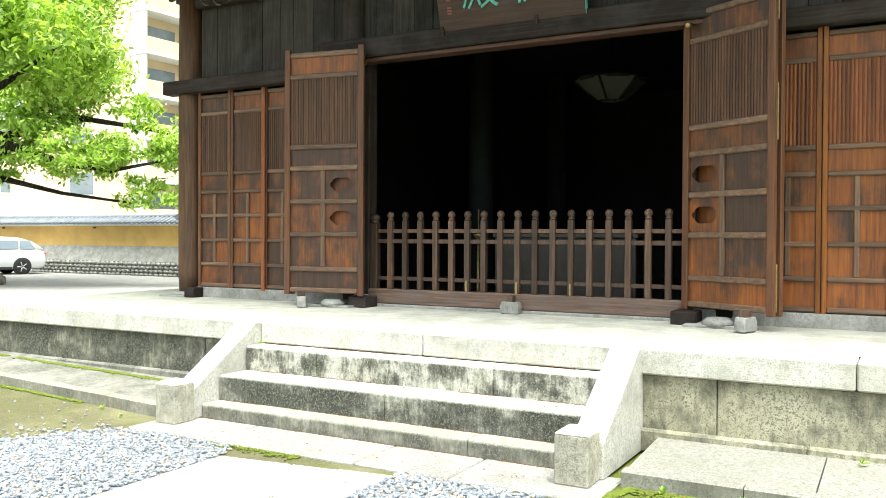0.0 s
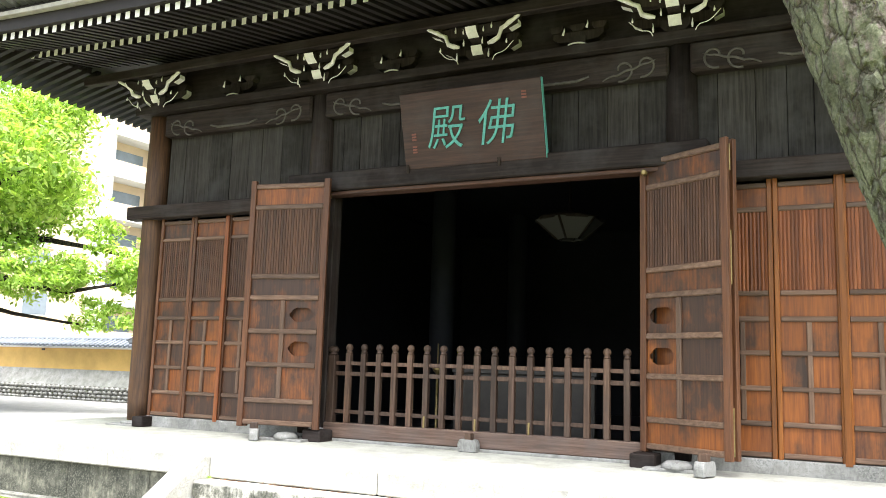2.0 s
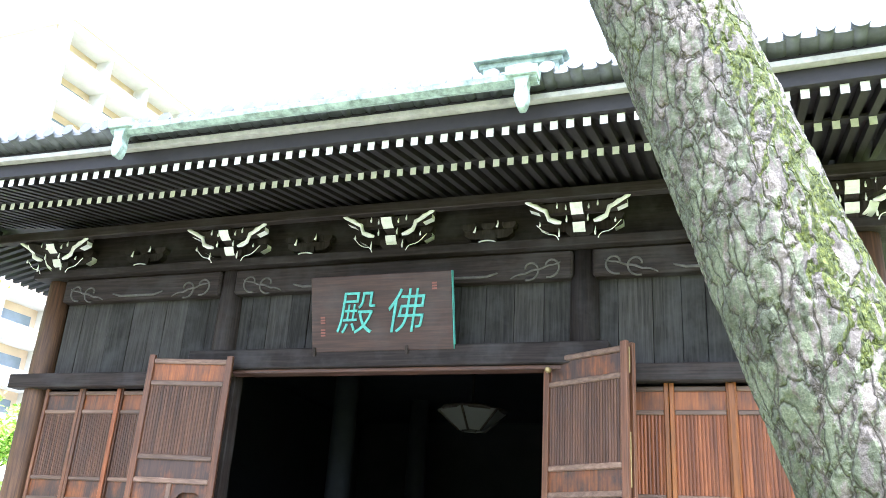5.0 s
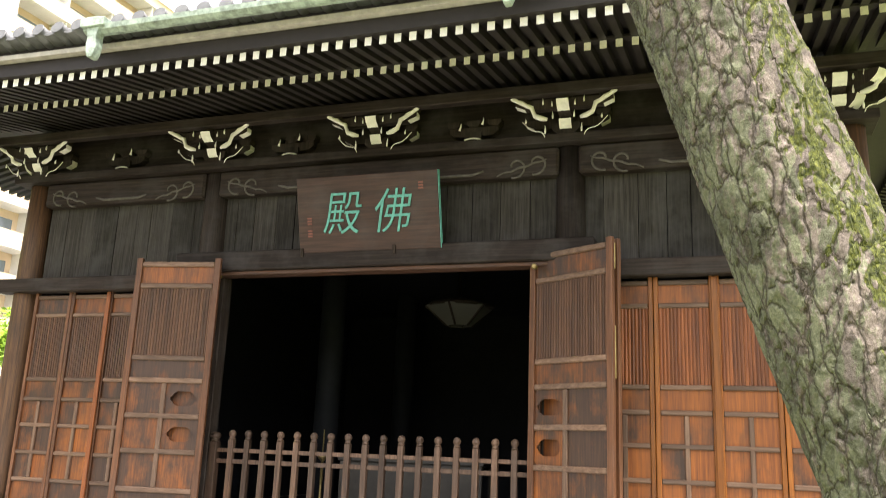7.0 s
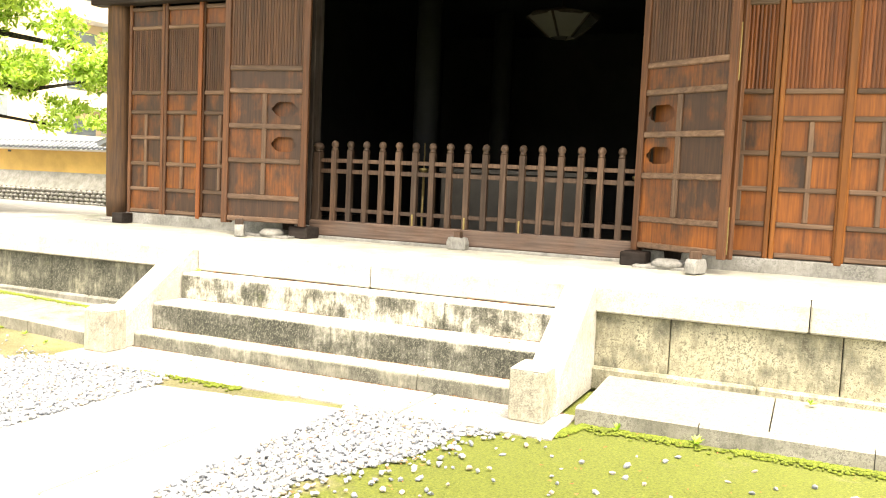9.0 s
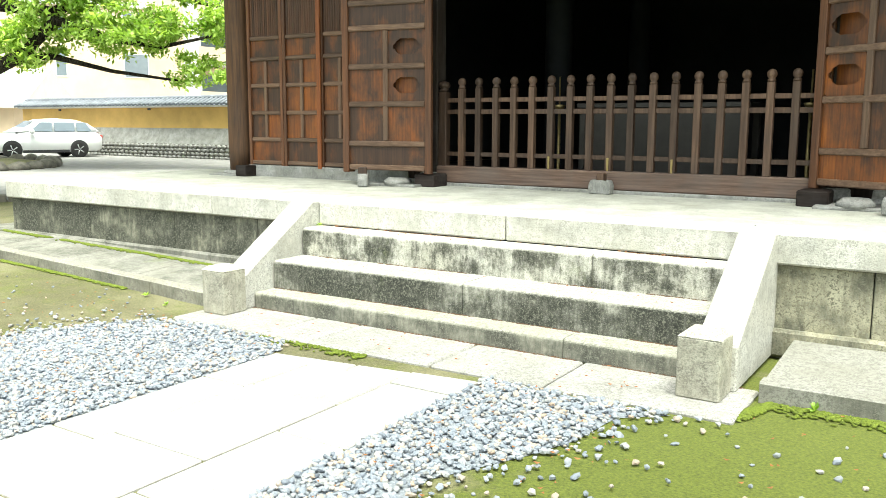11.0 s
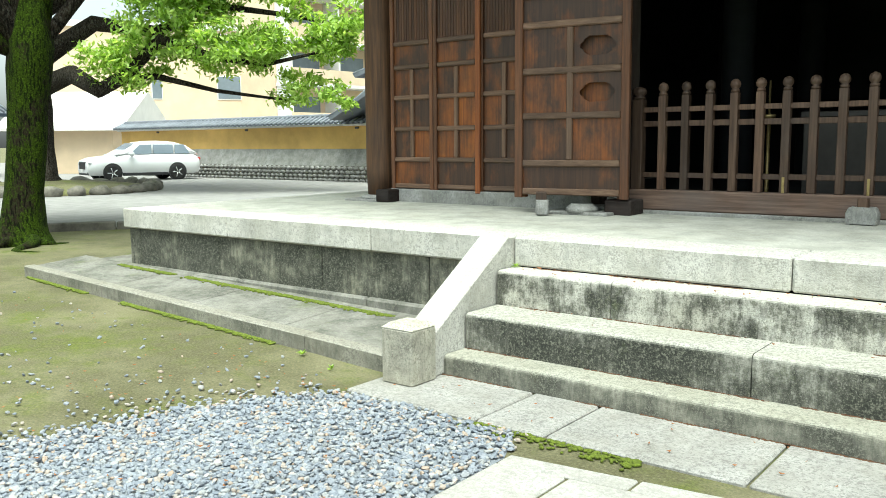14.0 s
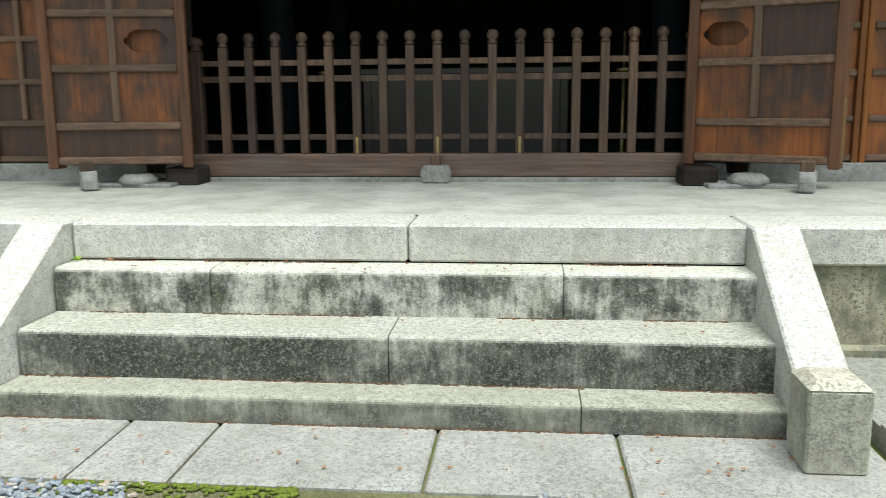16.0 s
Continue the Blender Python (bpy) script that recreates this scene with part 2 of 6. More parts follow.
M_LINTELRED = wood("red_brown_batten", (0.02, 0.010, 0.006), (0.045, 0.020, 0.012), (0.09, 0.038, 0.018), 0.6, 0.2, axis=0)


def soil_material():
    m, n, l, b = material("mossy_yard_soil", 0.95)
    p = world_coords(n, l, (1, 1, 1))
    big, mid, fine = noise_tex(n, l, p, 0.55, 5), noise_tex(n, l, p, 3.2, 7, 0.7), noise_tex(n, l, p, 60, 5, 0.7)
    soil = ramp(n, l, fine, [(0.3, (0.058, 0.050, 0.028)), (0.55, (0.115, 0.100, 0.060)), (0.75, (0.24, 0.215, 0.155))])
    tan = noise_tex(n, l, p, 0.9, 6, 0.65)
    soil = mixed(n, l, ramp(n, l, tan, [(0.42, 0.0), (0.62, 0.85)]), soil, ramp(n, l, fine, [(0.3, (0.145, 0.128, 0.075)), (0.7, (0.27, 0.245, 0.16))]))
    sep = n.new("ShaderNodeSeparateXYZ")
    l.new(p, sep.inputs[0])
    east = n.new("ShaderNodeMapRange")
    for k, v in (("From Min", 0.7), ("From Max", 1.8), ("To Min", 0.0), ("To Max", 0.20)):
        east.inputs[k].default_value = v
    l.new(sep.outputs["X"], east.inputs["Value"])
    f = maths(n, l, 'ADD', maths(n, l, 'ADD', maths(n, l, 'MULTIPLY', big, 0.5), maths(n, l, 'MULTIPLY', mid, 0.6)), east.outputs["Result"])
    green = ramp(n, l, fine, [(0.3, (0.045, 0.065, 0.007)), (0.7, (0.15, 0.175, 0.018))])
    l.new(mixed(n, l, ramp(n, l, f, [(0.53, 0.22), (0.60, 0.45), (0.69, 0.95)]), soil, green), b.inputs["Base Color"])
    bump(n, l, b, fine, 0.7, 0.02)
    return m


def pebble_material():
    m, n, l, b = material("river_pebbles", 0.75)
    g = n.new("ShaderNodeNewGeometry")
    c = ramp(n, l, g.outputs["Random Per Island"], [(0.0, (0.13, 0.155, 0.195)), (0.3, (0.19, 0.22, 0.265)), (0.55, (0.24, 0.262, 0.295)), (0.8, (0.31, 0.315, 0.305)), (0.93, (0.34, 0.24, 0.16)), (1.0, (0.45, 0.45, 0.44))])
    fine = noise_tex(n, l, world_coords(n, l, (1, 1, 1)), 120, 3)
    l.new(mixed(n, l, 0.2, c, ramp(n, l, fine, [(0.3, 0.14), (0.7, 0.42)])), b.inputs["Base Color"])
    return m


def leaf_material(name, a, bcol, c):
    m, n, l, b = material(name, 0.5)
    g = n.new("ShaderNodeNewGeometry")
    col = ramp(n, l, g.outputs["Random Per Island"], [(0.0, a), (0.5, bcol), (1.0, c)])
    l.new(col, b.inputs["Base Color"])
    t, add = n.new("ShaderNodeBsdfTranslucent"), n.new("ShaderNodeMixShader")
    l.new(mixed(n, l, 1.0, col, (1.0, 1.0, 0.45), 'MULTIPLY'), t.inputs["Color"])
    add.inputs[0].default_value = 0.6
    l.new(b.outputs[0], add.inputs[1])
    l.new(t.outputs[0], add.inputs[2])
    l.new(add.outputs[0], n["Material Output"].inputs["Surface"])
    return m


def bark_material(name, base, lichen, moss, moss_amount, relief=1.0):
    m, n, l, b = material(name, 0.9)
    v = world_coords(n, l, (1, 1, 0.55))
    vo = n.new("ShaderNodeTexVoronoi")
    vo.feature, vo.inputs["Scale"].default_value = 'DISTANCE_TO_EDGE', 26
    warp = n.new("ShaderNodeTexNoise")
    warp.inputs["Scale"].default_value = 7
    l.new(v, warp.inputs["Vector"])
    l.new(mixed(n, l, 0.22, v, warp.outputs["Color"]), vo.inputs["Vector"])
    p = world_coords(n, l, (1, 1, 1))
    fine, mid, big = noise_tex(n, l, p, 70, 6, 0.75), noise_tex(n, l, world_coords(n, l, (1, 1, 0.6)), 30, 6, 0.72), noise_tex(n, l, p, 1.7, 4)
    c = ramp(n, l, fine, [(0.3, tuple(x * 0.45 for x in base)), (0.7, base)])
    c = mixed(n, l, ramp(n, l, mid, [(0.50, 0.0), (0.54, 0.85)]), c, lichen)
    c = mixed(n, l, ramp(n, l, maths(n, l, 'ADD', maths(n, l, 'MULTIPLY', big, 0.75), maths(n, l, 'MULTIPLY', mid, 0.3)), [(0.56 - moss_amount, 0.0), (0.64 - moss_amount, 0.95)]), c,
              ramp(n, l, noise_tex(n, l, p, 42, 4, 0.7), [(0.34, tuple(x * 0.35 for x in moss)), (0.52, moss), (0.68, tuple(x * 2.2 for x in moss))]))
    plates = noise_tex(n, l, world_coords(n, l, (1, 1, 0.24)), 30, 6, 0.62)
    crack = ramp(n, l, plates, [(0.42, 0.28), (0.49, 1.0)])
    crack = mixed(n, l, 1.0, crack, ramp(n, l, vo.outputs["Distance"], [(0.0, 0.7), (0.04, 1.0)]), 'MULTIPLY')
    l.new(mixed(n, l, 1.0, c, crack, 'MULTIPLY'), b.inputs["Base Color"])
    b.inputs["Specular IOR Level"].default_value = 0.12
    h = maths(n, l, 'ADD', ramp(n, l, plates, [(0.36, 0.0), (0.52, 1.0)]), maths(n, l, 'MULTIPLY', fine, 0.4))
    bump(n, l, b, h, relief, 0.035 if relief > 0.6 else 0.010)
    return m


def plated_bark():
    """Loose grey-pink bark plates with pale lichen, dark furrows, and moss down the sunless flank."""
    m, n, l, b = material("plated_lichen_bark", 0.9)
    p = world_coords(n, l, (1, 1, 1))
    lengthwise = world_coords(n, l, (1, 1, 0.35))
    fine, mid, big = noise_tex(n, l, p, 90, 6, 0.75), noise_tex(n, l, lengthwise, 22, 6, 0.7), noise_tex(n, l, lengthwise, 6.0, 5, 0.65)
    g, sep = n.new("ShaderNodeNewGeometry"), n.new("ShaderNodeSeparateXYZ")
    l.new(g.outputs["Normal"], sep.inputs[0])
    cells = n.new("ShaderNodeTexVoronoi")
    cells.inputs["Scale"].default_value = 15
    l.new(world_coords(n, l, (1, 1, 0.45)), cells.inputs["Vector"])
    tone = n.new("ShaderNodeSeparateXYZ")
    l.new(cells.outputs["Color"], tone.inputs[0])
    each = ramp(n, l, tone.outputs["X"], [(0.0, 0.5), (1.0, 1.05)])
    plate = mixed(n, l, 1.0, ramp(n, l, fine, [(0.30, (0.085, 0.066, 0.052)), (0.52, (0.20, 0.165, 0.14)), (0.72, (0.34, 0.29, 0.245))]), each, 'MULTIPLY')
    lichen = mixed(n, l, 1.0, ramp(n, l, fine, [(0.30, (0.075, 0.090, 0.045)), (0.55, (0.18, 0.20, 0.115)), (0.75, (0.31, 0.33, 0.21))]), each, 'MULTIPLY')
    west = maths(n, l, 'ADD', maths(n, l, 'MULTIPLY', mid, 0.9), maths(n, l, 'MULTIPLY', sep.outputs["X"], -0.10))
    c = mixed(n, l, ramp(n, l, west, [(0.43, 0.0), (0.50, 0.85)]), plate, lichen)
    warp, edge = n.new("ShaderNodeTexNoise"), n.new("ShaderNodeTexVoronoi")
    warp.inputs["Scale"].default_value, warp.inputs["Detail"].default_value = 9, 5
    plated = world_coords(n, l, (1, 1, 0.42))
    l.new(plated, warp.inputs["Vector"])
    edge.feature, edge.inputs["Scale"].default_value = 'DISTANCE_TO_EDGE', 17
    l.new(mixed(n, l, 0.14, plated, warp.outputs["Color"]), edge.inputs["Vector"])
    height = edge.outputs["Distance"]
    furrow = ramp(n, l, height, [(0.012, 0.80), (0.075, 0.0)])
    c = mixed(n, l, furrow, c, ramp(n, l, fine, [(0.35, (0.022, 0.017, 0.011)), (0.7, (0.075, 0.058, 0.038))]))
    flank = ramp(n, l, sep.outputs["X"], [(0.05, 0.0), (0.35, 0.24), (0.75, 0.24), (1.0, 0.10)])
    f = maths(n, l, 'ADD', maths(n, l, 'ADD', maths(n, l, 'MULTIPLY', big, 0.75), maths(n, l, 'MULTIPLY', mid, 0.35)), flank)
    f = maths(n, l, 'ADD', f, maths(n, l, 'MULTIPLY', maths(n, l, 'SUBTRACT', 0.10, height), 0.8))
    moss = ramp(n, l, noise_tex(n, l, p, 60, 4, 0.7), [(0.32, (0.018, 0.026, 0.002)), (0.52, (0.065, 0.080, 0.005)), (0.70, (0.14, 0.15, 0.012))])
    c = mixed(n, l, ramp(n, l, f, [(0.69, 0.0), (0.76, 0.95)]), c, moss)
    l.new(c, b.inputs["Base Color"])
    bump(n, l, b, maths(n, l, 'ADD', ramp(n, l, height, [(0.0, 0.0), (0.14, 1.0)]), maths(n, l, 'ADD', maths(n, l, 'MULTIPLY', mid, 0.7), maths(n, l, 'MULTIPLY', fine, 0.5))), 0.9, 0.018)
    return m


M_SOIL, M_PEBBLE = soil_material(), pebble_material()
M_LEAF = leaf_material("bright_camphor_leaves", (0.15, 0.27, 0.035), (0.40, 0.58, 0.13), (0.62, 0.78, 0.30))
# darker copy of the leaf colours; the mossy tree's shaded clumps use it
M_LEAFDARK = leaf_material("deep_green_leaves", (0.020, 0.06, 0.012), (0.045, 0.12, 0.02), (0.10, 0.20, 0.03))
M_BARK = plated_bark()
M_MOSSBARK = bark_material("mossy_bark", (0.026, 0.020, 0.012), (0.026, 0.032, 0.010), (0.027, 0.048, 0.002), 0.12, 0.6)
M_DARKBARK = bark_material("dark_bark", (0.05, 0.04, 0.03), (0.08, 0.075, 0.06), (0.05, 0.06, 0.02), -0.1)


# ---- shaping helpers ----
def box(bm, x0, x1, y0, y1, z0, z1, bevel=0.0, mat=0):
    vs = [bm.verts.new((x, y, z)) for z in (z0, z1) for y in (y0, y1) for x in (x0, x1)]
    fs = [bm.faces.new([vs[i] for i in q]) for q in ((0, 2, 3, 1), (4, 5, 7, 6), (0, 1, 5, 4), (2, 6, 7, 3), (0, 4, 6, 2), (1, 3, 7, 5))]
    for f in fs:
        f.material_index = mat
    if bevel:
        es = {e for f in fs for e in f.edges}
        bmesh.ops.bevel(bm, geom=list(es), offset=bevel, segments=1, affect='EDGES', clamp_overlap=True)
    return fs


def prism(bm, outline, y0, y1, mat=0):
    """A flat outline of (x, z) made thick along y."""
    a = [bm.verts.new((x, y0, z)) for x, z in outline]
    c = [bm.verts.new((x, y1, z)) for x, z in outline]
    n = len(a)
    fs = [bm.faces.new(a), bm.faces.new(c[::-1])]
    fs += [bm.faces.new((a[i], c[i], c[(i + 1) % n], a[(i + 1) % n])) for i in range(n)]
    for f in fs:
        f.material_index = mat
    return fs


def prism_x(bm, outline, x0, x1, mat=0):
    """A flat outline of (y, z) made thick along x."""
    a = [bm.verts.new((x0, y, z)) for y, z in outline]
    c = [bm.verts.new((x1, y, z)) for y, z in outline]
    n = len(a)
    fs = [bm.faces.new(a), bm.faces.new(c[::-1])]
    fs += [bm.faces.new((a[i], c[i], c[(i + 1) % n], a[(i + 1) % n])) for i in range(n)]
    for f in fs:
        f.material_index = mat
    return fs


def lathe(bm, profile, seg=16, at=(0, 0, 0), axis='z', mat=0):
    """A turned form from (radius, height) pairs."""
    rings = []
    for r, h in profile:
        ring = []
        for k in range(seg):
            a = 2 * math.pi * k / seg
            c, s = r * math.cos(a), r * math.sin(a)
            v = {'z': (c, s, h), 'y': (c, h, s), 'x': (h, c, s)}[axis]
            ring.append(bm.verts.new(Vector(v) + Vector(at)))
        rings.append(ring)
    for p, q in zip(rings, rings[1:]):
        for k in range(seg):
            f = bm.faces.new((p[k], p[(k + 1) % seg], q[(k + 1) % seg], q[k]))
            f.smooth, f.material_index = True, mat
    for ring in (rings[0][::-1], rings[-1]):
        f = bm.faces.new(ring)
        f.material_index = mat


def tube(bm, path, seg=10, wobble=0.0, seed=0, mat=0):
    """A bent, tapered limb along (x, y, z, radius) points."""
    pts = [Vector(p[:3]) for p in path]
    rings = []
    for i, p in enumerate(path):
        d = (pts[min(i + 1, len(pts) - 1)] - pts[max(i - 1, 0)]).normalized()
        side = d.cross(Vector((0.21, 0.97, 0.1))).normalized()
        up = side.cross(d)
        ring = []
        for k in range(seg):
            a = 2 * math.pi * k / seg
            r = p[3] * (1 + wobble * noise.noise(Vector((math.cos(a) * 1.5 + seed, math.sin(a) * 1.5, i * 0.6))))
            ring.append(bm.verts.new(pts[i] + r * (math.cos(a) * side + math.sin(a) * up)))
        rings.append(ring)
    for p, q in zip(rings, rings[1:]):
        for k in range(seg):
            f = bm.faces.new((p[k], p[(k + 1) % seg], q[(k + 1) % seg], q[k]))
            f.smooth, f.material_index = True, mat
    bm.faces.new(rings[0][::-1])
    bm.faces.new(rings[-1])


def mesh_of(name, bm, *mats):
    bmesh.ops.recalc_face_normals(bm, faces=bm.faces[:])
    me = bpy.data.meshes.new(name)
    bm.to_mesh(me)
    bm.free()
    for m in mats:
        me.materials.append(m)
    return me


def part(name, bm, mat, parent=None, label="", at=None):
    """One mesh object under a thing or under a part; mat: a material or several."""
    me = bm if isinstance(bm, bpy.types.Mesh) else mesh_of(name, bm, *(mat if isinstance(mat, tuple) else (mat,)))
    ob = new(name, me)
    if at is not None:
        ob.matrix_basis = at if isinstance(at, Matrix) else Matrix.Translation(at)
    ob.parent = parent
    if label:
        ob["label"] = label
    return ob


def boxed(name, dims, mat, parent=None, label="", bevel=0.008):
    bm = bmesh.new()
    box(bm, *dims, bevel)
    return part(name, bm, mat, parent, label)


def thing(name, label, category, at=(0, 0, 0), rz=0.0, group="", kind=""):
    e = new(name)
    e.matrix_basis = pose(*at, 0, 0, rz)
    return tagged(e, label, category, group, kind)


def structure(ob, label, category="structure"):
    return tagged(ob, label, category, "", "structure")


def ground_height(x, y):
    """The yard is level at the steps and rises a little to the west."""
    a = min(max((-2.3 - x) / 6.1, 0), 1) * 0.13
    return a + min(max((-8.4 - x) / 5.0, 0), 1) * 0.07 + (0.012 * noise.noise(Vector((x * 0.7, y * 0.7, 0))) if abs(x) < 20 and x < -3 else 0)


# ---- ground ----
def build_ground():
    xs = [-900, -300, -120, -70] + list(np.arange(-45, -14, 2.5)) + list(np.arange(-14, 9, 0.35)) + [10, 14, 20, 40, 90, 300, 900]
    ys = [-900, -300, -100, -50, -30, -20] + list(np.arange(-14, 4, 0.35)) + [5, 8, 12, 20, 40, 90, 300, 900]
    bm = bmesh.new()
    g = [[bm.verts.new((x, y, ground_height(x, y) - 0.02)) for x in xs] for y in ys]
    for j in range(len(ys) - 1):
        for i in range(len(xs) - 1):
            bm.faces.new((g[j][i], g[j][i + 1], g[j + 1][i + 1], g[j + 1][i])).smooth = True
    structure(part("ground", bm, M_SOIL), "bare earth yard patched with yellow-green moss", "ground")
    bm = bmesh.new()
    line = [(-22.0, -18.0), (-13.7, -5.0), (-13.2, -1.7), (-12.1, 0.2), (-9.4, 4.2), (-7.9, 8.2), (-7.6, 40.0)]
    rows = []
    for x, y in line:
        xs = [x + (-14.0 - x) * k / 8 for k in range(9)] + [-75.0] if x > -14 else [x, -30.0] + [-75.0] * 8
        rows.append([bm.verts.new((xx, y, ground_height(min(xx, -13.5) if xx < -13 else xx, 99) + 0.014)) for xx in xs])
    for a, b in zip(rows, rows[1:]):
        for k in range(9):
            bm.faces.new((a[k], b[k], b[k + 1], a[k + 1]))
    bmesh.ops.remove_doubles(bm, verts=bm.verts[:], dist=0.001)
    structure(part("road", bm, M_ASPHALT), "pale worn asphalt lane and parking area", "road")
    kerb = structure(new("kerb"), "low weathered stone edging along the lane", "kerb")
    for (xa, ya), (xb, yb) in zip(line[:5], line[1:6]):
        n = max(1, round(math.hypot(xb - xa, yb - ya) / 1.6))
        for k in range(n):
            ax, ay = xa + (xb - xa) * k / n, ya + (yb - ya) * k / n
            length, ang = math.hypot(xb - xa, yb - ya) / n, math.degrees(math.atan2(yb - ya, xb - xa))
            bm = bmesh.new()
            box(bm, 0.01, length - 0.01, -0.10, 0.10, -0.1, 0.13, 0.02)
            part("kerb_stone", bm, M_BOULDER, kerb, at=pose(ax, ay, ground_height(ax, ay) - 0.02, 0, 0, ang))


build_ground()


# ---- terrace ----
PX, PY, LIP = 7.47, -2.48, 0.90


def build_terrace():
    t = structure(new("terrace"), "granite-faced temple terrace with pale concrete top", "terrace")
    bm = bmesh.new()
    v = [bm.verts.new(p) for p in ((-PX + 0.45, PY + 0.45, LIP - 0.006), (PX - 0.45, PY + 0.45, LIP - 0.006), (PX - 0.45, 0.4, 0.925), (PX - 0.45, 13.0, 0.925), (-PX + 0.45, 13.0, 0.925), (-PX + 0.45, 0.4, 0.925))]
    bm.faces.new((v[0], v[1], v[2], v[5]))
    bm.faces.new((v[5], v[2], v[3], v[4]))
    part("terrace_top", bm, M_FLOOR, t, "smooth pale concrete surface with hairline cracks")
    # edge slabs, front and west side
    cuts = [-PX, -5.55, -3.53, -2.01, 0.07, 2.02, 3.95, 5.7, PX]
    for a, b in zip(cuts, cuts[1:]):
        boxed("edge_slab", (a + 0.004, b - 0.004, PY, PY + 0.46, 0.675, LIP), M_LIP, t, bevel=0.014)
    ycuts = [PY + 0.465, 0.0, 2.1, 4.4, 6.5, 9.0, 11.0, 13.0]
    for side in (-1, 1):
        for a, b in zip(ycuts, ycuts[1:]):
            x0, x1 = sorted((side * PX, side * (PX - 0.46)))
            boxed("edge_slab", (x0, x1, a + 0.004, b - 0.004, 0.675, LIP), M_LIP, t, bevel=0.014)
    wcuts = [-PX + 0.05, -PX + 0.27, -5.75, -4.2, -2.9, -2.2]
    for s in (-1, 1):
        for a, b in zip(wcuts, wcuts[1:]):
            x0, x1 = (a, b) if s < 0 else (-b, -a)
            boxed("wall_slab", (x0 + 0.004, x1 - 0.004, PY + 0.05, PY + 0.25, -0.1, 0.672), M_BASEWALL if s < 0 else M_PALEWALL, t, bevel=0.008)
        for a, b in zip((-PX + 0.04, -5.4, -3.6), (-5.4, -3.6, -2.25)):
            x0, x1 = (a, b) if s < 0 else (-b, -a)
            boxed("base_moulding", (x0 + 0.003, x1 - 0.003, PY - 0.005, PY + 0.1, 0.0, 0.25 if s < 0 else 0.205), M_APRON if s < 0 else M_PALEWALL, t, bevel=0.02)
        for a, b in ((PY + 0.06, 0.9), (0.9, 4.0), (4.0, 8.0), (8.0, 13.0)):
            x0, x1 = sorted((s * (PX - 0.05), s * (PX - 0.25)))
            boxed("wall_slab", (x0, x1, a + 0.2 * (a < 0), b - 0.006, -0.1, 0.672), M_BASEWALL, t, bevel=0.008)
    # sloping apron slabs at the foot
    ap = structure(new("apron"), "damp sloping stone apron at the terrace foot, mossy at its edge", "apron")
    for s in (-1, 1):
        xs = [2.42, 3.75, 5.1, 6.5, 8.35]
        for a, b in zip(xs, xs[1:]):
            bm = bmesh.new()
            def front(x):
                return -3.50 + (0.28 * (x - 2.4) / 6.0 if s < 0 else 0.0)
            def low(x):
                return ground_height(s * x, -3.4)
            pts = []
            for x in (a + 0.005, b - 0.005):
                z = low(x)
                pts.append([(s * x, PY, -0.1), (s * x, PY, z + 0.145), (s * x, front(x) + 0.17, z + 0.095), (s * x, front(x) + 0.012, z + 0.092), (s * x, front(x), z + 0.08), (s * x, front(x), -0.1)])
            r = [[bm.verts.new(p) for p in q] for q in pts]
            n = len(r[0])
            for i in range(n):
                bm.faces.new((r[0][i], r[0][(i + 1) % n], r[1][(i + 1) % n], r[1][i]))
            bm.faces.new(r[0]); bm.faces.new(r[1][::-1])
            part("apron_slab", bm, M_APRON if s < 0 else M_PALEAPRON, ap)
    bm = bmesh.new()
    box(bm, -8.35, -PX - 0.01, PY + 0.02, 10, -0.1, 0.22, 0.01)
    part("apron_slab", bm, M_APRON, ap)
    for s in (-1, 1):
        xs = [2.42, 3.3, 4.4, 5.3, 6.6, 7.5, 8.3]
        for a, b in zip(xs, xs[1:]):
            bm = bmesh.new()
            rings = []
            for q in (a + 0.003, b - 0.003):
                f, z = -3.50 + (0.28 * (q - 2.4) / 6.0 if s < 0 else 0.0), ground_height(s * q, -3.4)
                rings.append([bm.verts.new((s * q, f + dy, z + dz)) for dy, dz in ((-0.045, -0.1), (-0.045, 0.100), (-0.030, 0.112), (0.075, 0.112), (0.09, -0.1))])
            for i in range(5):
                bm.faces.new((rings[0][i], rings[0][(i + 1) % 5], rings[1][(i + 1) % 5], rings[1][i]))
            bm.faces.new(rings[0])
            bm.faces.new(rings[1][::-1])
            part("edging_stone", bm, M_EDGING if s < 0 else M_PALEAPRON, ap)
    # dark core that closes the terrace
    boxed("core", (-PX + 0.3, PX - 0.3, PY + 0.3, 12.9, -0.1, 0.66), M_INTERIOR, t, bevel=0)


build_terrace()


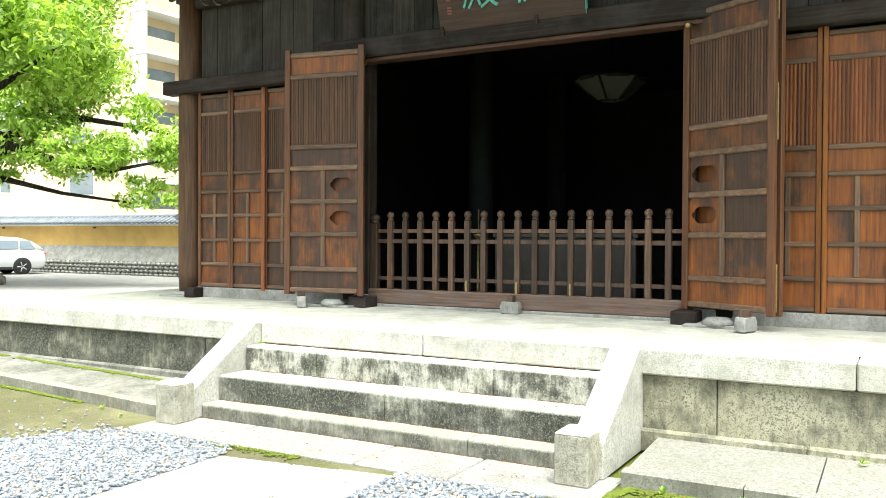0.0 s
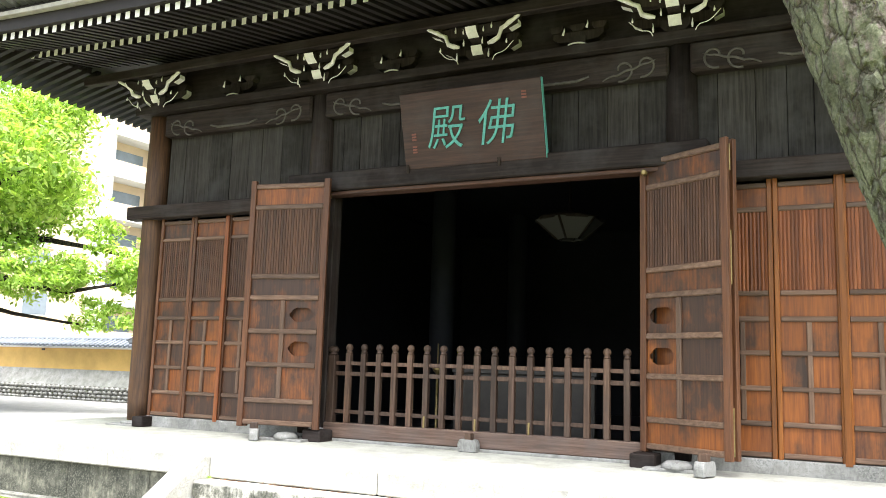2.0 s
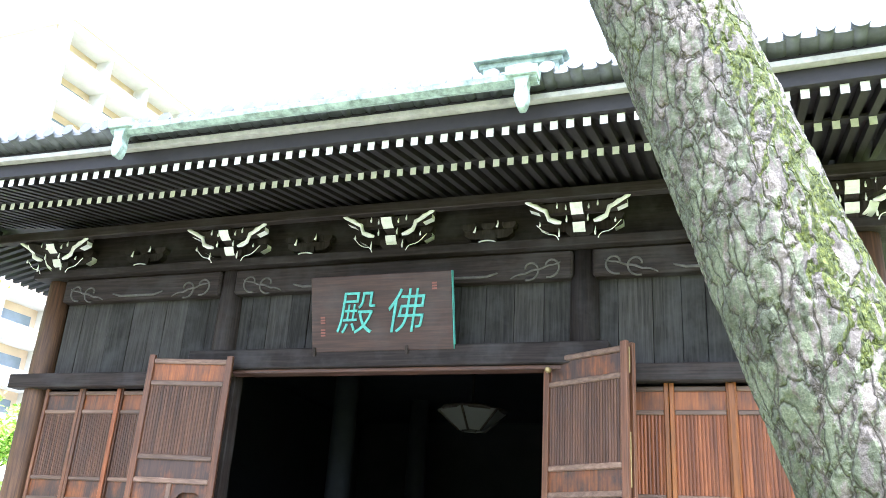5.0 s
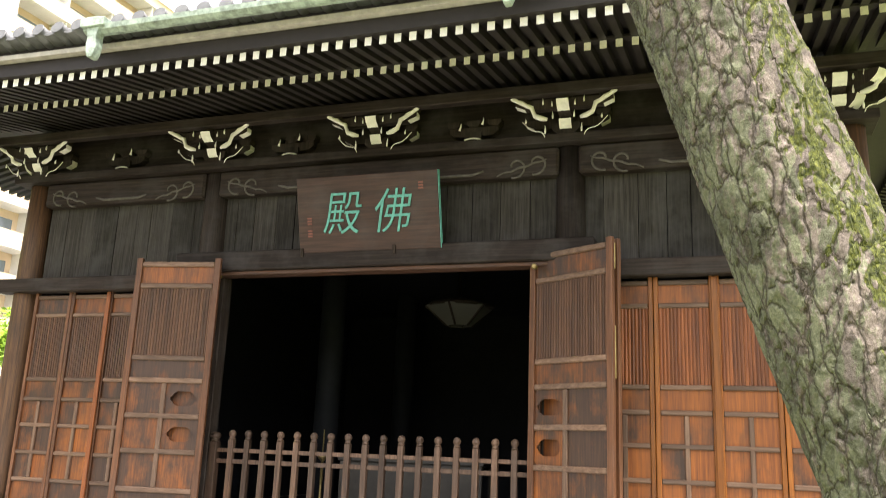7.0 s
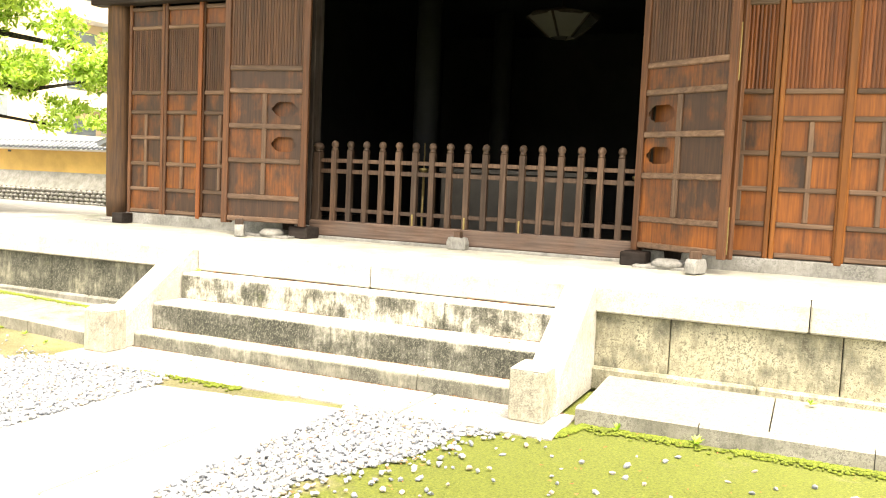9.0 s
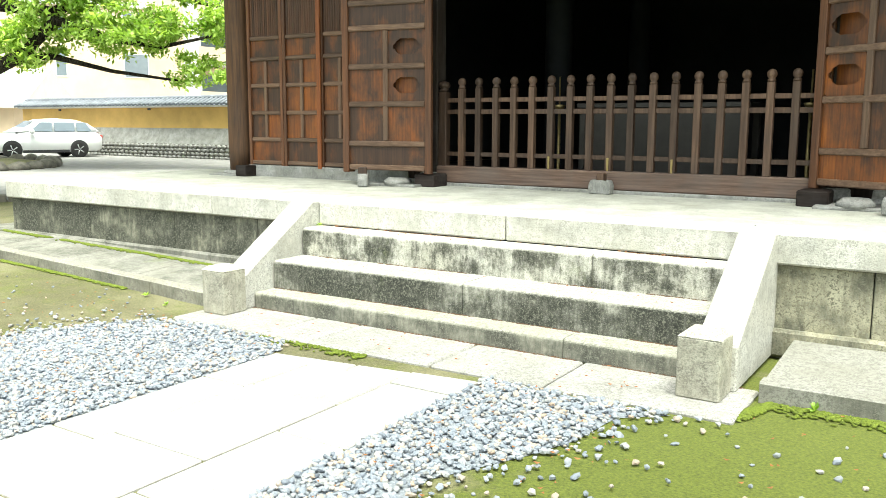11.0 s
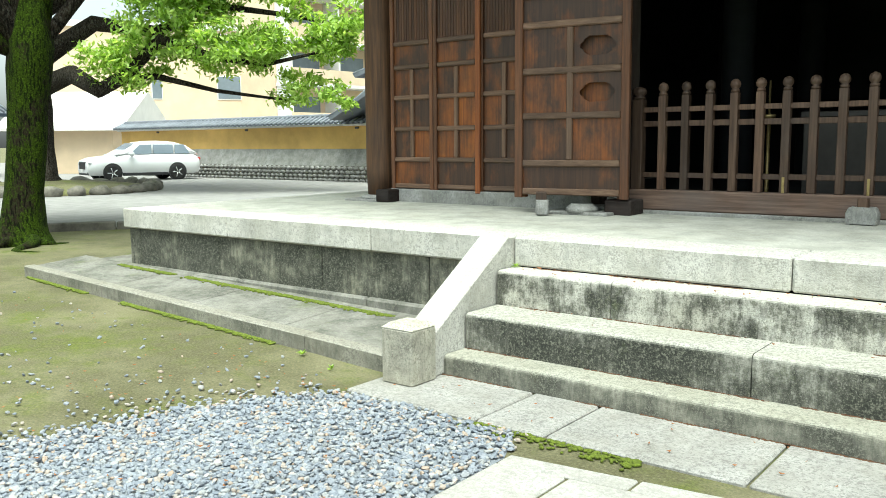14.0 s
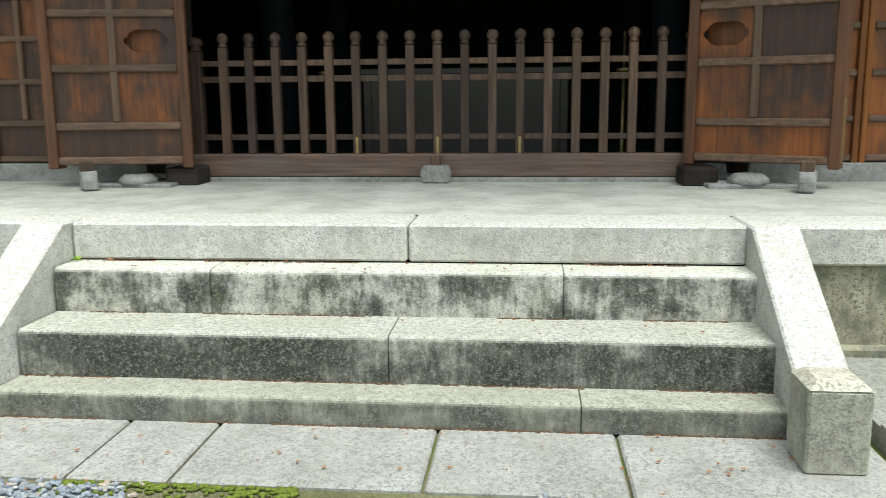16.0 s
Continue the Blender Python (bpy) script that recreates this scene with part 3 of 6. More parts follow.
def build_steps():
    s = thing("stone_steps", "broad granite steps blackened by algae streaks", "steps", kind="structure")
    rows = [(0.0, 0.147, -3.373, -3.06, (-2.01, 1.04, 2.03)), (0.14, 0.405, -3.13, -2.65, (-2.0, 0.05, 2.03)), (0.40, 0.667, -2.725, -2.46, (-2.0, -1.05, 0.975, 2.03))]
    for z0, z1, y0, y1, cuts in rows:
        for a, b in zip(cuts, cuts[1:]):
            bm = bmesh.new()
            arc = [(y0 + 0.034 * (1 - math.sin(q)), z1 - 0.034 * (1 - math.cos(q))) for q in (math.pi / 2 * k / 5 for k in range(6))]
            prism_x(bm, [(y1, z0), (y1, z1)] + arc + [(y0, z0)], a + 0.003, b - 0.003)
            bmesh.ops.recalc_face_normals(bm, faces=bm.faces[:])
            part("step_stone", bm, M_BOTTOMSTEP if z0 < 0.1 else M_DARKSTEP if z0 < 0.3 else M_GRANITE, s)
    for side in (-1, 1):
        c = 2.145 * side
        bm = bmesh.new()
        prism_x(bm, [(-2.40, 0.0), (-2.40, LIP + 0.006), (-2.56, LIP + 0.006), (-3.50, 0.30), (-3.50, 0.0)], c - 0.13, c + 0.13)
        bmesh.ops.bevel(bm, geom=bm.edges[:], offset=0.012, segments=1, affect='EDGES')
        part("cheek_stone", bm, M_LIP, s, "smooth pale sloping side stone")
        bm = bmesh.new()
        box(bm, -0.135, 0.135, -0.135, 0.135, 0, 0.385, 0.012)
        v = [bm.verts.new(p) for p in ((-0.135, -0.135, 0.385), (0.135, -0.135, 0.385), (0.135, 0.135, 0.385), (-0.135, 0.135, 0.385))]
        w = [bm.verts.new(p) for p in ((-0.09, -0.09, 0.42), (0.09, -0.09, 0.42), (0.09, 0.09, 0.42), (-0.09, 0.09, 0.42))]
        for i in range(4):
            bm.faces.new((v[i], v[(i + 1) % 4], w[(i + 1) % 4], w[i]))
        bm.faces.new(w)
        part("end_post", bm, M_POST, s, "short square post with a chamfered cap", at=(2.11 * side, -3.635, 0))


build_steps()


def build_paving():
    p = structure(new("pavement"), "worn granite flagstones with mossy joints before the steps", "pavement")
    cuts = [-2.33, -1.26, -0.785, 0.335, 1.21, 2.40]
    for a, b in zip(cuts, cuts[1:]):
        boxed("flagstone", (a + 0.008, b - 0.008, -4.04, -3.372, -0.12, 0.004), M_FLAG, p, bevel=0.012)
    rng = random.Random(4)
    start = lambda x: -4.26 + 0.13 * x
    def slab(x0, x1, ya, yb):
        """A slab between two joints that run a little askew near the steps."""
        lift = rng.uniform(-0.004, 0.004)
        bm = bmesh.new()
        box(bm, x0 + 0.007, x1 - 0.007, -1.0, 0.0, -0.1, -0.004 + lift, 0.0)
        for v in bm.verts:
            f = ya if v.co.y > -0.5 else yb
            v.co.y = (f(v.co.x) if callable(f) else f) + (-0.007 if v.co.y > -0.5 else 0.007)
        bmesh.ops.bevel(bm, geom=bm.edges[:], offset=0.009, segments=1, affect='EDGES')
        part("paving_slab", bm, M_PAVE, p)
    strip_end = lambda x: start(x) - 0.145
    slab(-0.80, -0.10, start, strip_end)
    slab(-0.10, 0.33, start, strip_end)
    for x0, x1, first, joints in ((-0.80, -0.40, strip_end, (-5.05, -6.14, -7.0)), (-0.40, 0.32, strip_end, (-5.0, -6.03, -6.8)), (0.32, 0.81, start, (-4.485, -5.52, -6.45))):
        above = first
        for y in joints:
            slab(x0, x1, above, y)
            above = y
        while above > -15:
            d = rng.uniform(0.55, 1.15)
            slab(x0, x1, above, above - d)
            above -= d


build_paving()


# ---- temple hall ----
def bay_boards(x0, x1, z0, z1, y, parent, seed):
    rng = random.Random(seed)
    x = x0
    while x < x1 - 0.02:
        w = min(rng.uniform(0.24, 0.42), x1 - x)
        boxed("wall_board", (x + 0.003, x + w - 0.003, y + rng.uniform(0, 0.012), y + 0.05, z0, z1), M_BOARD, parent, bevel=0.004)
        x += w


def scroll_beam(name, x0, x1, parent):
    """A tie beam with a sunk belly and carved scroll ends."""
    bm = bmesh.new()
    box(bm, x0, x1, -0.14, 0.12, 5.38, 5.74, 0.03)
    b = part(name, bm, M_OLDX, parent)
    for s, cx in ((1, x0 + 0.28), (-1, x1 - 0.28)):
        bm = bmesh.new()
        for turn in range(2):
            pts = []
            for k in range(15):
                a = k / 14 * 1.6 * math.pi
                r = 0.05 + 0.10 * k / 14
                pts.append((cx + s * (turn * 0.26 + r * math.cos(a)), -0.145, 5.53 - 0.03 * turn + r * math.sin(a), 0.014))
            tube(bm, pts, 6)
        pts = [(cx + s * (0.50 - 0.045 * k), -0.15, 5.385 + 0.0125 * k + 0.020 * abs(math.sin(k * 0.75)), 0.008 + 0.007 * math.sin(math.pi * k / 14)) for k in range(15)]
        tube(bm, pts, 6)
        part("carved_scroll", bm, M_CARVE, b, "worn carved cloud scroll")
    bm = bmesh.new()
    if x1 - x0 > 2.2:
        tube(bm, [(x0 + 0.95, -0.15, 5.47, 0.012), (x0 + 1.1, -0.15, 5.43, 0.018), (x1 - 1.1, -0.15, 5.43, 0.018), (x1 - 0.95, -0.15, 5.47, 0.012)], 6)
        part("groove_line", bm, M_CARVE, b)


def build_hall():
    h = thing("temple_hall", "dark weathered timber Buddhist hall under a tiled hip roof", "building", kind="structure")
    for x, y in [(sx * X, yy) for sx in (-1, 1) for X in (2.52, 5.67) for yy in (0.06,)] + [(s * 5.67, y) for s in (-1, 1) for y in (3.7, 7.4, 11.0)]:
        bm = bmesh.new()
        lathe(bm, [(0.175, 0.99), (0.19, 1.3), (0.19, 4.6), (0.175, 5.76)], 20)
        c = part("column", bm, M_COLUMN if abs(x) > 5 else M_OLD, h, "round weathered column", at=(x, y, 0))
        bm = bmesh.new()
        box(bm, -0.34, 0.34, -0.34, 0.34, 0.90, 0.945, 0.01)
        lathe(bm, [(0.27, 0.943), (0.27, 0.965), (0.22, 0.99)], 20)
        part("base_stone", bm, M_GREYSTONE, c, "grey base stone")
    # rails and lintels
    for s in (-1, 1):
        x0, x1 = sorted((s * 2.6, s * 6.0))
        boxed("head_rail", (x0, x1, -0.22, 0.0, 4.07, 4.27), M_OLDX, h, "projecting dark head rail", 0.012)
        bay_boards(*sorted((s * 2.60, s * 5.42)), 4.27, 5.40, 0.03, h, 10 + s)
        scroll_beam("tie_beam", *sorted((s * 2.64, s * 5.42)), h)
        boxed("bottom_sill", (*sorted((s * 2.15, s * 5.4)), -0.09, 0.12, 0.90, 1.075), M_GREYSTONE, h, "grey stone ground sill", 0.01)
        boxed("jamb_post", (*sorted((s * 2.20, s * 2.81)), -0.06, 0.14, 0.95, 4.25), M_OLD, h, bevel=0.012)
        bm = bmesh.new()
        box(bm, *sorted((s * 5.25, s * 5.45)), -0.30, 0.0, 0.92, 1.07, 0.012)
        part("rail_end", bm, M_OLDX, h)
    boxed("lintel", (-2.85, 2.85, -0.30, 0.06, 4.27, 4.53), M_OLDX, h, "heavy lintel over the open doorway", 0.014)
    boxed("lintel_batten", (-2.3, 2.3, -0.24, -0.02, 4.215, 4.266), M_LINTELRED, h, "red-brown worn batten", 0.008)
    for s in (-1, 1):
        bm = bmesh.new()
        lathe(bm, [(0.02, -0.06), (0.035, -0.04), (0.035, 0.02), (0.02, 0.05)], 10, axis='y')
        part("pivot_fitting", bm, M_BRASS, h, at=(s * 2.15, -0.28, 4.19))
        bay_boards(*sorted((s * 0.0, s * 2.44)), 4.53, 5.40, 0.03, h, 40 + s)
    scroll_beam("tie_beam", -2.40, 2.40, h)
    boxed("flat_plate", (-5.95, 5.95, -0.26, 0.30, 5.745, 5.86), M_OLDX, h, "wide flat plate under the brackets", 0.01)
    boxed("eave_purlin", (-6.9, 6.9, -0.50, -0.36, 6.28, 6.42), M_OLDX, h, bevel=0.01)
    boxed("back_plate", (-5.8, 5.8, -0.02, 0.14, 5.86, 6.6), M_OLDX, h, bevel=0)
    # outer side and rear walls, interior floor and ceiling
    for s in (-1, 1):
        boxed("side_wall", (*sorted((s * 5.50, s * 5.62)), 0.25, 11.0, 0.93, 6.6), M_BOARD, h, bevel=0)
    # walls, linings and columns share M_INTERIOR, whose colour carries the room's darkness
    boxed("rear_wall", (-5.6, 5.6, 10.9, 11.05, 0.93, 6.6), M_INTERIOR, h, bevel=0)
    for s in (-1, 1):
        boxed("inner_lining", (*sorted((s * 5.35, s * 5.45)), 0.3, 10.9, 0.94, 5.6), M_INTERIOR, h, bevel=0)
    structure(boxed("ceiling", (-5.49, 5.49, 0.15, 10.88, 5.45, 5.52), M_INTERIOR, None, "", 0), "blue-black board ceiling inside the hall, its unlit dark put into the colour", "ceiling")
    structure(boxed("floor", (-5.3, 5.3, 0.2, 10.85, 0.80, 0.93), M_INTERIOR, None, "", 0), "blue-black stone floor inside the hall, its unlit dark put into the colour", "floor")
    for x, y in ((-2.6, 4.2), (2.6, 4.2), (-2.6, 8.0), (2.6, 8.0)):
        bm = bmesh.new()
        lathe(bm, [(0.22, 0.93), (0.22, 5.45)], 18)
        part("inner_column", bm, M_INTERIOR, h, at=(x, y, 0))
    return h


HALL = build_hall()


def eave_lift(x):
    return 0.16 * min(abs(x) / 7.9, 1.0) ** 2.6


def build_eaves():
    e = thing("roof", "double-raftered eaves with white rafter ends and grey roof tiles", "roof", kind="structure")
    def rafter(y0, z0, y1, z1, w, t):
        bm = bmesh.new()
        fs = prism_x(bm, [(y0, z0), (y1, z1), (y1, z1 + t), (y0, z0 + t)], -w / 2, w / 2)
        for f in fs:
            c = f.calc_center_median()
            f.material_index = 1 if abs(c.y - y0) < 1e-4 else 0
        return mesh_of("rafter", bm, M_RAFTER, M_WHITE)
    low, high = rafter(-1.42, 6.31, 0.1, 6.60, 0.075, 0.095), rafter(-2.27, 6.225, -1.2, 6.46, 0.08, 0.10)
    n = 92
    for k in range(n):
        x = (k - (n - 1) / 2) * 0.1708 - 0.043
        part("rafter", low, None, e, at=(x, 0, eave_lift(x)))
        part("rafter", high, None, e, at=(x, 0, eave_lift(x)))
    for k in range(54):
        for s in (-1, 1):
            y = -1.95 + k * 0.182
            part("rafter", high, None, e, at=pose(s * 5.6, y, 0.02, 0, 0, 90 * s))
    def strip(name, y0, y1, z0, z1, mat, label=""):
        bm = bmesh.new()
        xs = np.linspace(-7.85, 7.85, 41)
        r = [[bm.verts.new((x, y, z + eave_lift(x))) for y, z in ((y0, z0), (y1, z0), (y1, z1), (y0, z1))] for x in xs]
        for p, q in zip(r, r[1:]):
            for i in range(4):
                bm.faces.new((p[i], p[(i + 1) % 4], q[(i + 1) % 4], q[i]))
        bm.faces.new(r[0]); bm.faces.new(r[-1][::-1])
        part(name, bm, mat, e, label)
    strip("lower_fascia", -1.45, -1.33, 6.405, 6.435, M_RAFTER)
    strip("upper_fascia", -2.34, -2.20, 6.33, 6.50, M_RAFTER)
    strip("eave_board", -2.44, -2.22, 6.505, 6.565, M_TILEEDGE, "pale weathered eave board")
    strip("eave_filler", -2.36, -2.10, 6.56, 6.66, M_RAFTER)
    strip("soffit_board", -2.30, 0.1, 6.71, 6.74, M_RAFTER)
    for y0, z0, y1, z1 in ((-1.40, 6.412, 0.1, 6.697), (-2.25, 6.331, -1.1, 6.584)):
        bm = bmesh.new()
        xs = np.linspace(-7.8, 7.8, 31)
        r = [[bm.verts.new((x, y, z + eave_lift(x))) for y, z in ((y0, z0), (y1, z1), (y1, z1 + 0.02), (y0, z0 + 0.02))] for x in xs]
        for p, q in zip(r, r[1:]):
            for i in range(4):
                bm.faces.new((p[i], p[(i + 1) % 4], q[(i + 1) % 4], q[i]))
        part("sheathing", bm, M_RAFTER, e, "dark boards laid on the rafters")
    for s in (-1, 1):
        boxed("side_soffit", (*sorted((s * 5.55, s * 7.85)), -2.25, 12.5, 6.64, 6.72), M_RAFTER, e, bevel=0)
        boxed("side_eave_board", (*sorted((s * 7.72, s * 7.95)), -2.35, 12.6, 6.68, 6.79), M_TILEEDGE, e, bevel=0)
    # roof planes with rows of round tiles
    bm = bmesh.new()
    ex, ey0, ey1, ridge, rz, cy = 8.0, -2.50, 12.7, 4.2, 10.5, 5.1
    def surf(u, v, side):
        """u along the eave from -1 to 1, v up the slope from 0 to 1."""
        z = 6.72 + (rz - 6.72) * (0.72 * v + 0.28 * v * v)
        if side in "fb":
            x = u * (ex + (ridge - ex) * v)
            y = (ey0 if side == "f" else ey1) + (cy - (ey0 if side == "f" else ey1)) * v
        else:
            sx = -1 if side == "l" else 1
            x, y = sx * (ex + (ridge - ex) * v), cy + u * (ey1 - cy) * (1 - v)
        return x, y, z + 0.16 * abs(u) ** 2.6 * (1 - v)
    for side in "fblr":
        g = [[bm.verts.new(surf(u, v, side)) for u in np.linspace(-1, 1, 25)] for v in np.linspace(0, 1, 13)]
        for a, b in zip(g, g[1:]):
            for i in range(24):
                try:
                    bm.faces.new((a[i], a[i + 1], b[i + 1], b[i])).smooth = True
                except ValueError:
                    pass
    bmesh.ops.remove_doubles(bm, verts=bm.verts[:], dist=0.001)
    part("roof_plane", bm, M_TILE, e, "grey tiled roof slopes")
    bm = bmesh.new()
    for side in "fl":
        half = ex if side == "f" else ey1 - cy
        cnt = int(2 * half / 0.29)
        for k in range(cnt):
            w = (-half + 0.15 + 0.29 * k)
            top = max(0.05, min(1.0, (half - abs(w)) / (half - (ridge if side == "f" else 0.0)))) if abs(w) > (ridge if side == "f" else 0) else 1.0
            pts = []
            for v in np.linspace(0, top, 6):
                width = (ex + (ridge - ex) * v) if side == "f" else half * (1 - v) + 1e-3
                x, y, z = surf(max(-1, min(1, w / width)), v, side)
                pts.append((x, y, z + 0.03, 0.075))
            tube(bm, pts, 6)
    tagged(part("tile_rows", bm, M_TILE, e), kind="stuff")
    bm = bmesh.new()
    tube(bm, [(-ridge - 0.3, cy, rz + 0.2, 0.3), (ridge + 0.3, cy, rz + 0.2, 0.3)], 10)
    part("ridge", bm, M_TILE, e)
    bm = bmesh.new()
    lathe(bm, [(0.082, 0.0), (0.088, 0.012), (0.07, 0.02), (0.066, 0.03), (0.082, 0.04), (0.082, 0.4)], 14, axis='y')
    cap = mesh_of("eave_tile", bm, M_TILE)
    bm = bmesh.new()
    for k in range(6):
        a0, a1 = math.pi * (1 + k / 6), math.pi * (1 + (k + 1) / 6)
        q = [bm.verts.new((0.125 * math.cos(a), y, 0.05 * math.sin(a))) for a, y in ((a0, 0), (a1, 0), (a1, 0.4), (a0, 0.4))]
        bm.faces.new(q)
        q2 = [bm.verts.new((0.125 * math.cos(a), 0, 0.05 * math.sin(a) + d)) for a, d in ((a0, 0), (a1, 0), (a1, 0.035), (a0, 0.035))]
        bm.faces.new(q2)
    pan = mesh_of("pan_tile", bm, M_TILE)
    cnt = int(2 * ex / 0.29)
    for k in range(cnt):
        x = -ex + 0.15 + 0.29 * k
        part("eave_tile", cap, None, e, at=pose(x, -2.60, 6.775 + eave_lift(x), -14))
        part("pan_tile", pan, None, e, at=pose(x + 0.145, -2.55, 6.745 + eave_lift(x), -14))
    for k in range(50):
        part("eave_tile", cap, None, e, at=pose(-8.1, -2.3 + 0.29 * k, 6.80 + 0.12 * max(0, 1 - k / 12), 0, 0, 0) @ pose(0, 0, 0, 0, 0, -90) @ pose(0, 0, 0, -14))
    return e


ROOF = build_eaves()


def build_gutter():
    g = thing("copper_gutter", "verdigris copper eave gutter with hanging rain spouts", "gutter")
    bm = bmesh.new()
    prism_x(bm, [(-2.74, 6.74), (-2.73, 6.68), (-2.66, 6.65), (-2.58, 6.67), (-2.57, 6.75), (-2.59, 6.75), (-2.60, 6.69), (-2.66, 6.67), (-2.71, 6.69), (-2.72, 6.74)], -2.68, 2.52)
    part("trough", bm, M_COPPER, g, at=(0, 0, -0.085))
    for x in (-2.53, 2.37):
        bm = bmesh.new()
        prism(bm, [(-0.16, 6.62), (0.16, 6.62), (0.17, 6.72), (0.06, 6.74), (-0.06, 6.74), (-0.17, 6.72)], -2.78, -2.60)
        prism(bm, [(-0.055, 6.30), (-0.03, 6.25), (0.03, 6.25), (0.055, 6.30), (0.075, 6.40), (0.05, 6.50), (0.09, 6.62), (-0.09, 6.62), (-0.05, 6.50), (-0.075, 6.40)], -2.75, -2.63)
        bmesh.ops.bevel(bm, geom=bm.edges[:], offset=0.008, segments=1, affect='EDGES')
        part("spout", bm, M_COPPER, g, at=(x, 0, 0))
    return g


build_gutter()


def build_roof_box():
    b = thing("roof_ornament", "green copper openwork box standing on the roof tiles", "ornament", at=(2.14, -1.9, 6.84))
    for x in (-0.40, 0.0, 0.40):
        boxed("corner_bar", (x - 0.035, x + 0.035, -0.05, 0.05, -0.1, 0.50), M_COPPER, b, bevel=0.008)
    for z in (-0.02, 0.44):
        boxed("cross_bar", (-0.48, 0.48, -0.06, 0.06, z, z + 0.07), M_COPPER, b, bevel=0.008)
    for s in (-1, 1):
        bm = bmesh.new()
        tube(bm, [(s * 0.2 + 0.13 * math.cos(a), 0, 0.24 + 0.13 * math.sin(a), 0.022) for a in np.linspace(0.2, 5.4, 12)], 6)
        part("scroll", bm, M_COPPER, b)
    boxed("cap", (-0.54, 0.54, -0.12, 0.12, 0.51, 0.56), M_COPPER, b, bevel=0.01)


build_roof_box()


# ---- brackets ----
def nose(bm, length, h, seed=0):
    """A carved beam nose toward -y: wavy underside, white-painted cut end."""
    fs = prism_x(bm, [(0.0, 0.0), (0.0, h), (-length, h * 1.35), (-length - 0.10, h * 1.15), (-length - 0.06, h * 0.7), (-length + 0.02, h * 0.35), (-length * 0.6, 0.02)], -0.075, 0.075)
    for f in fs:
        c = f.calc_center_median()
        f.material_index = 1 if c.y < -length + 0.015 else 0


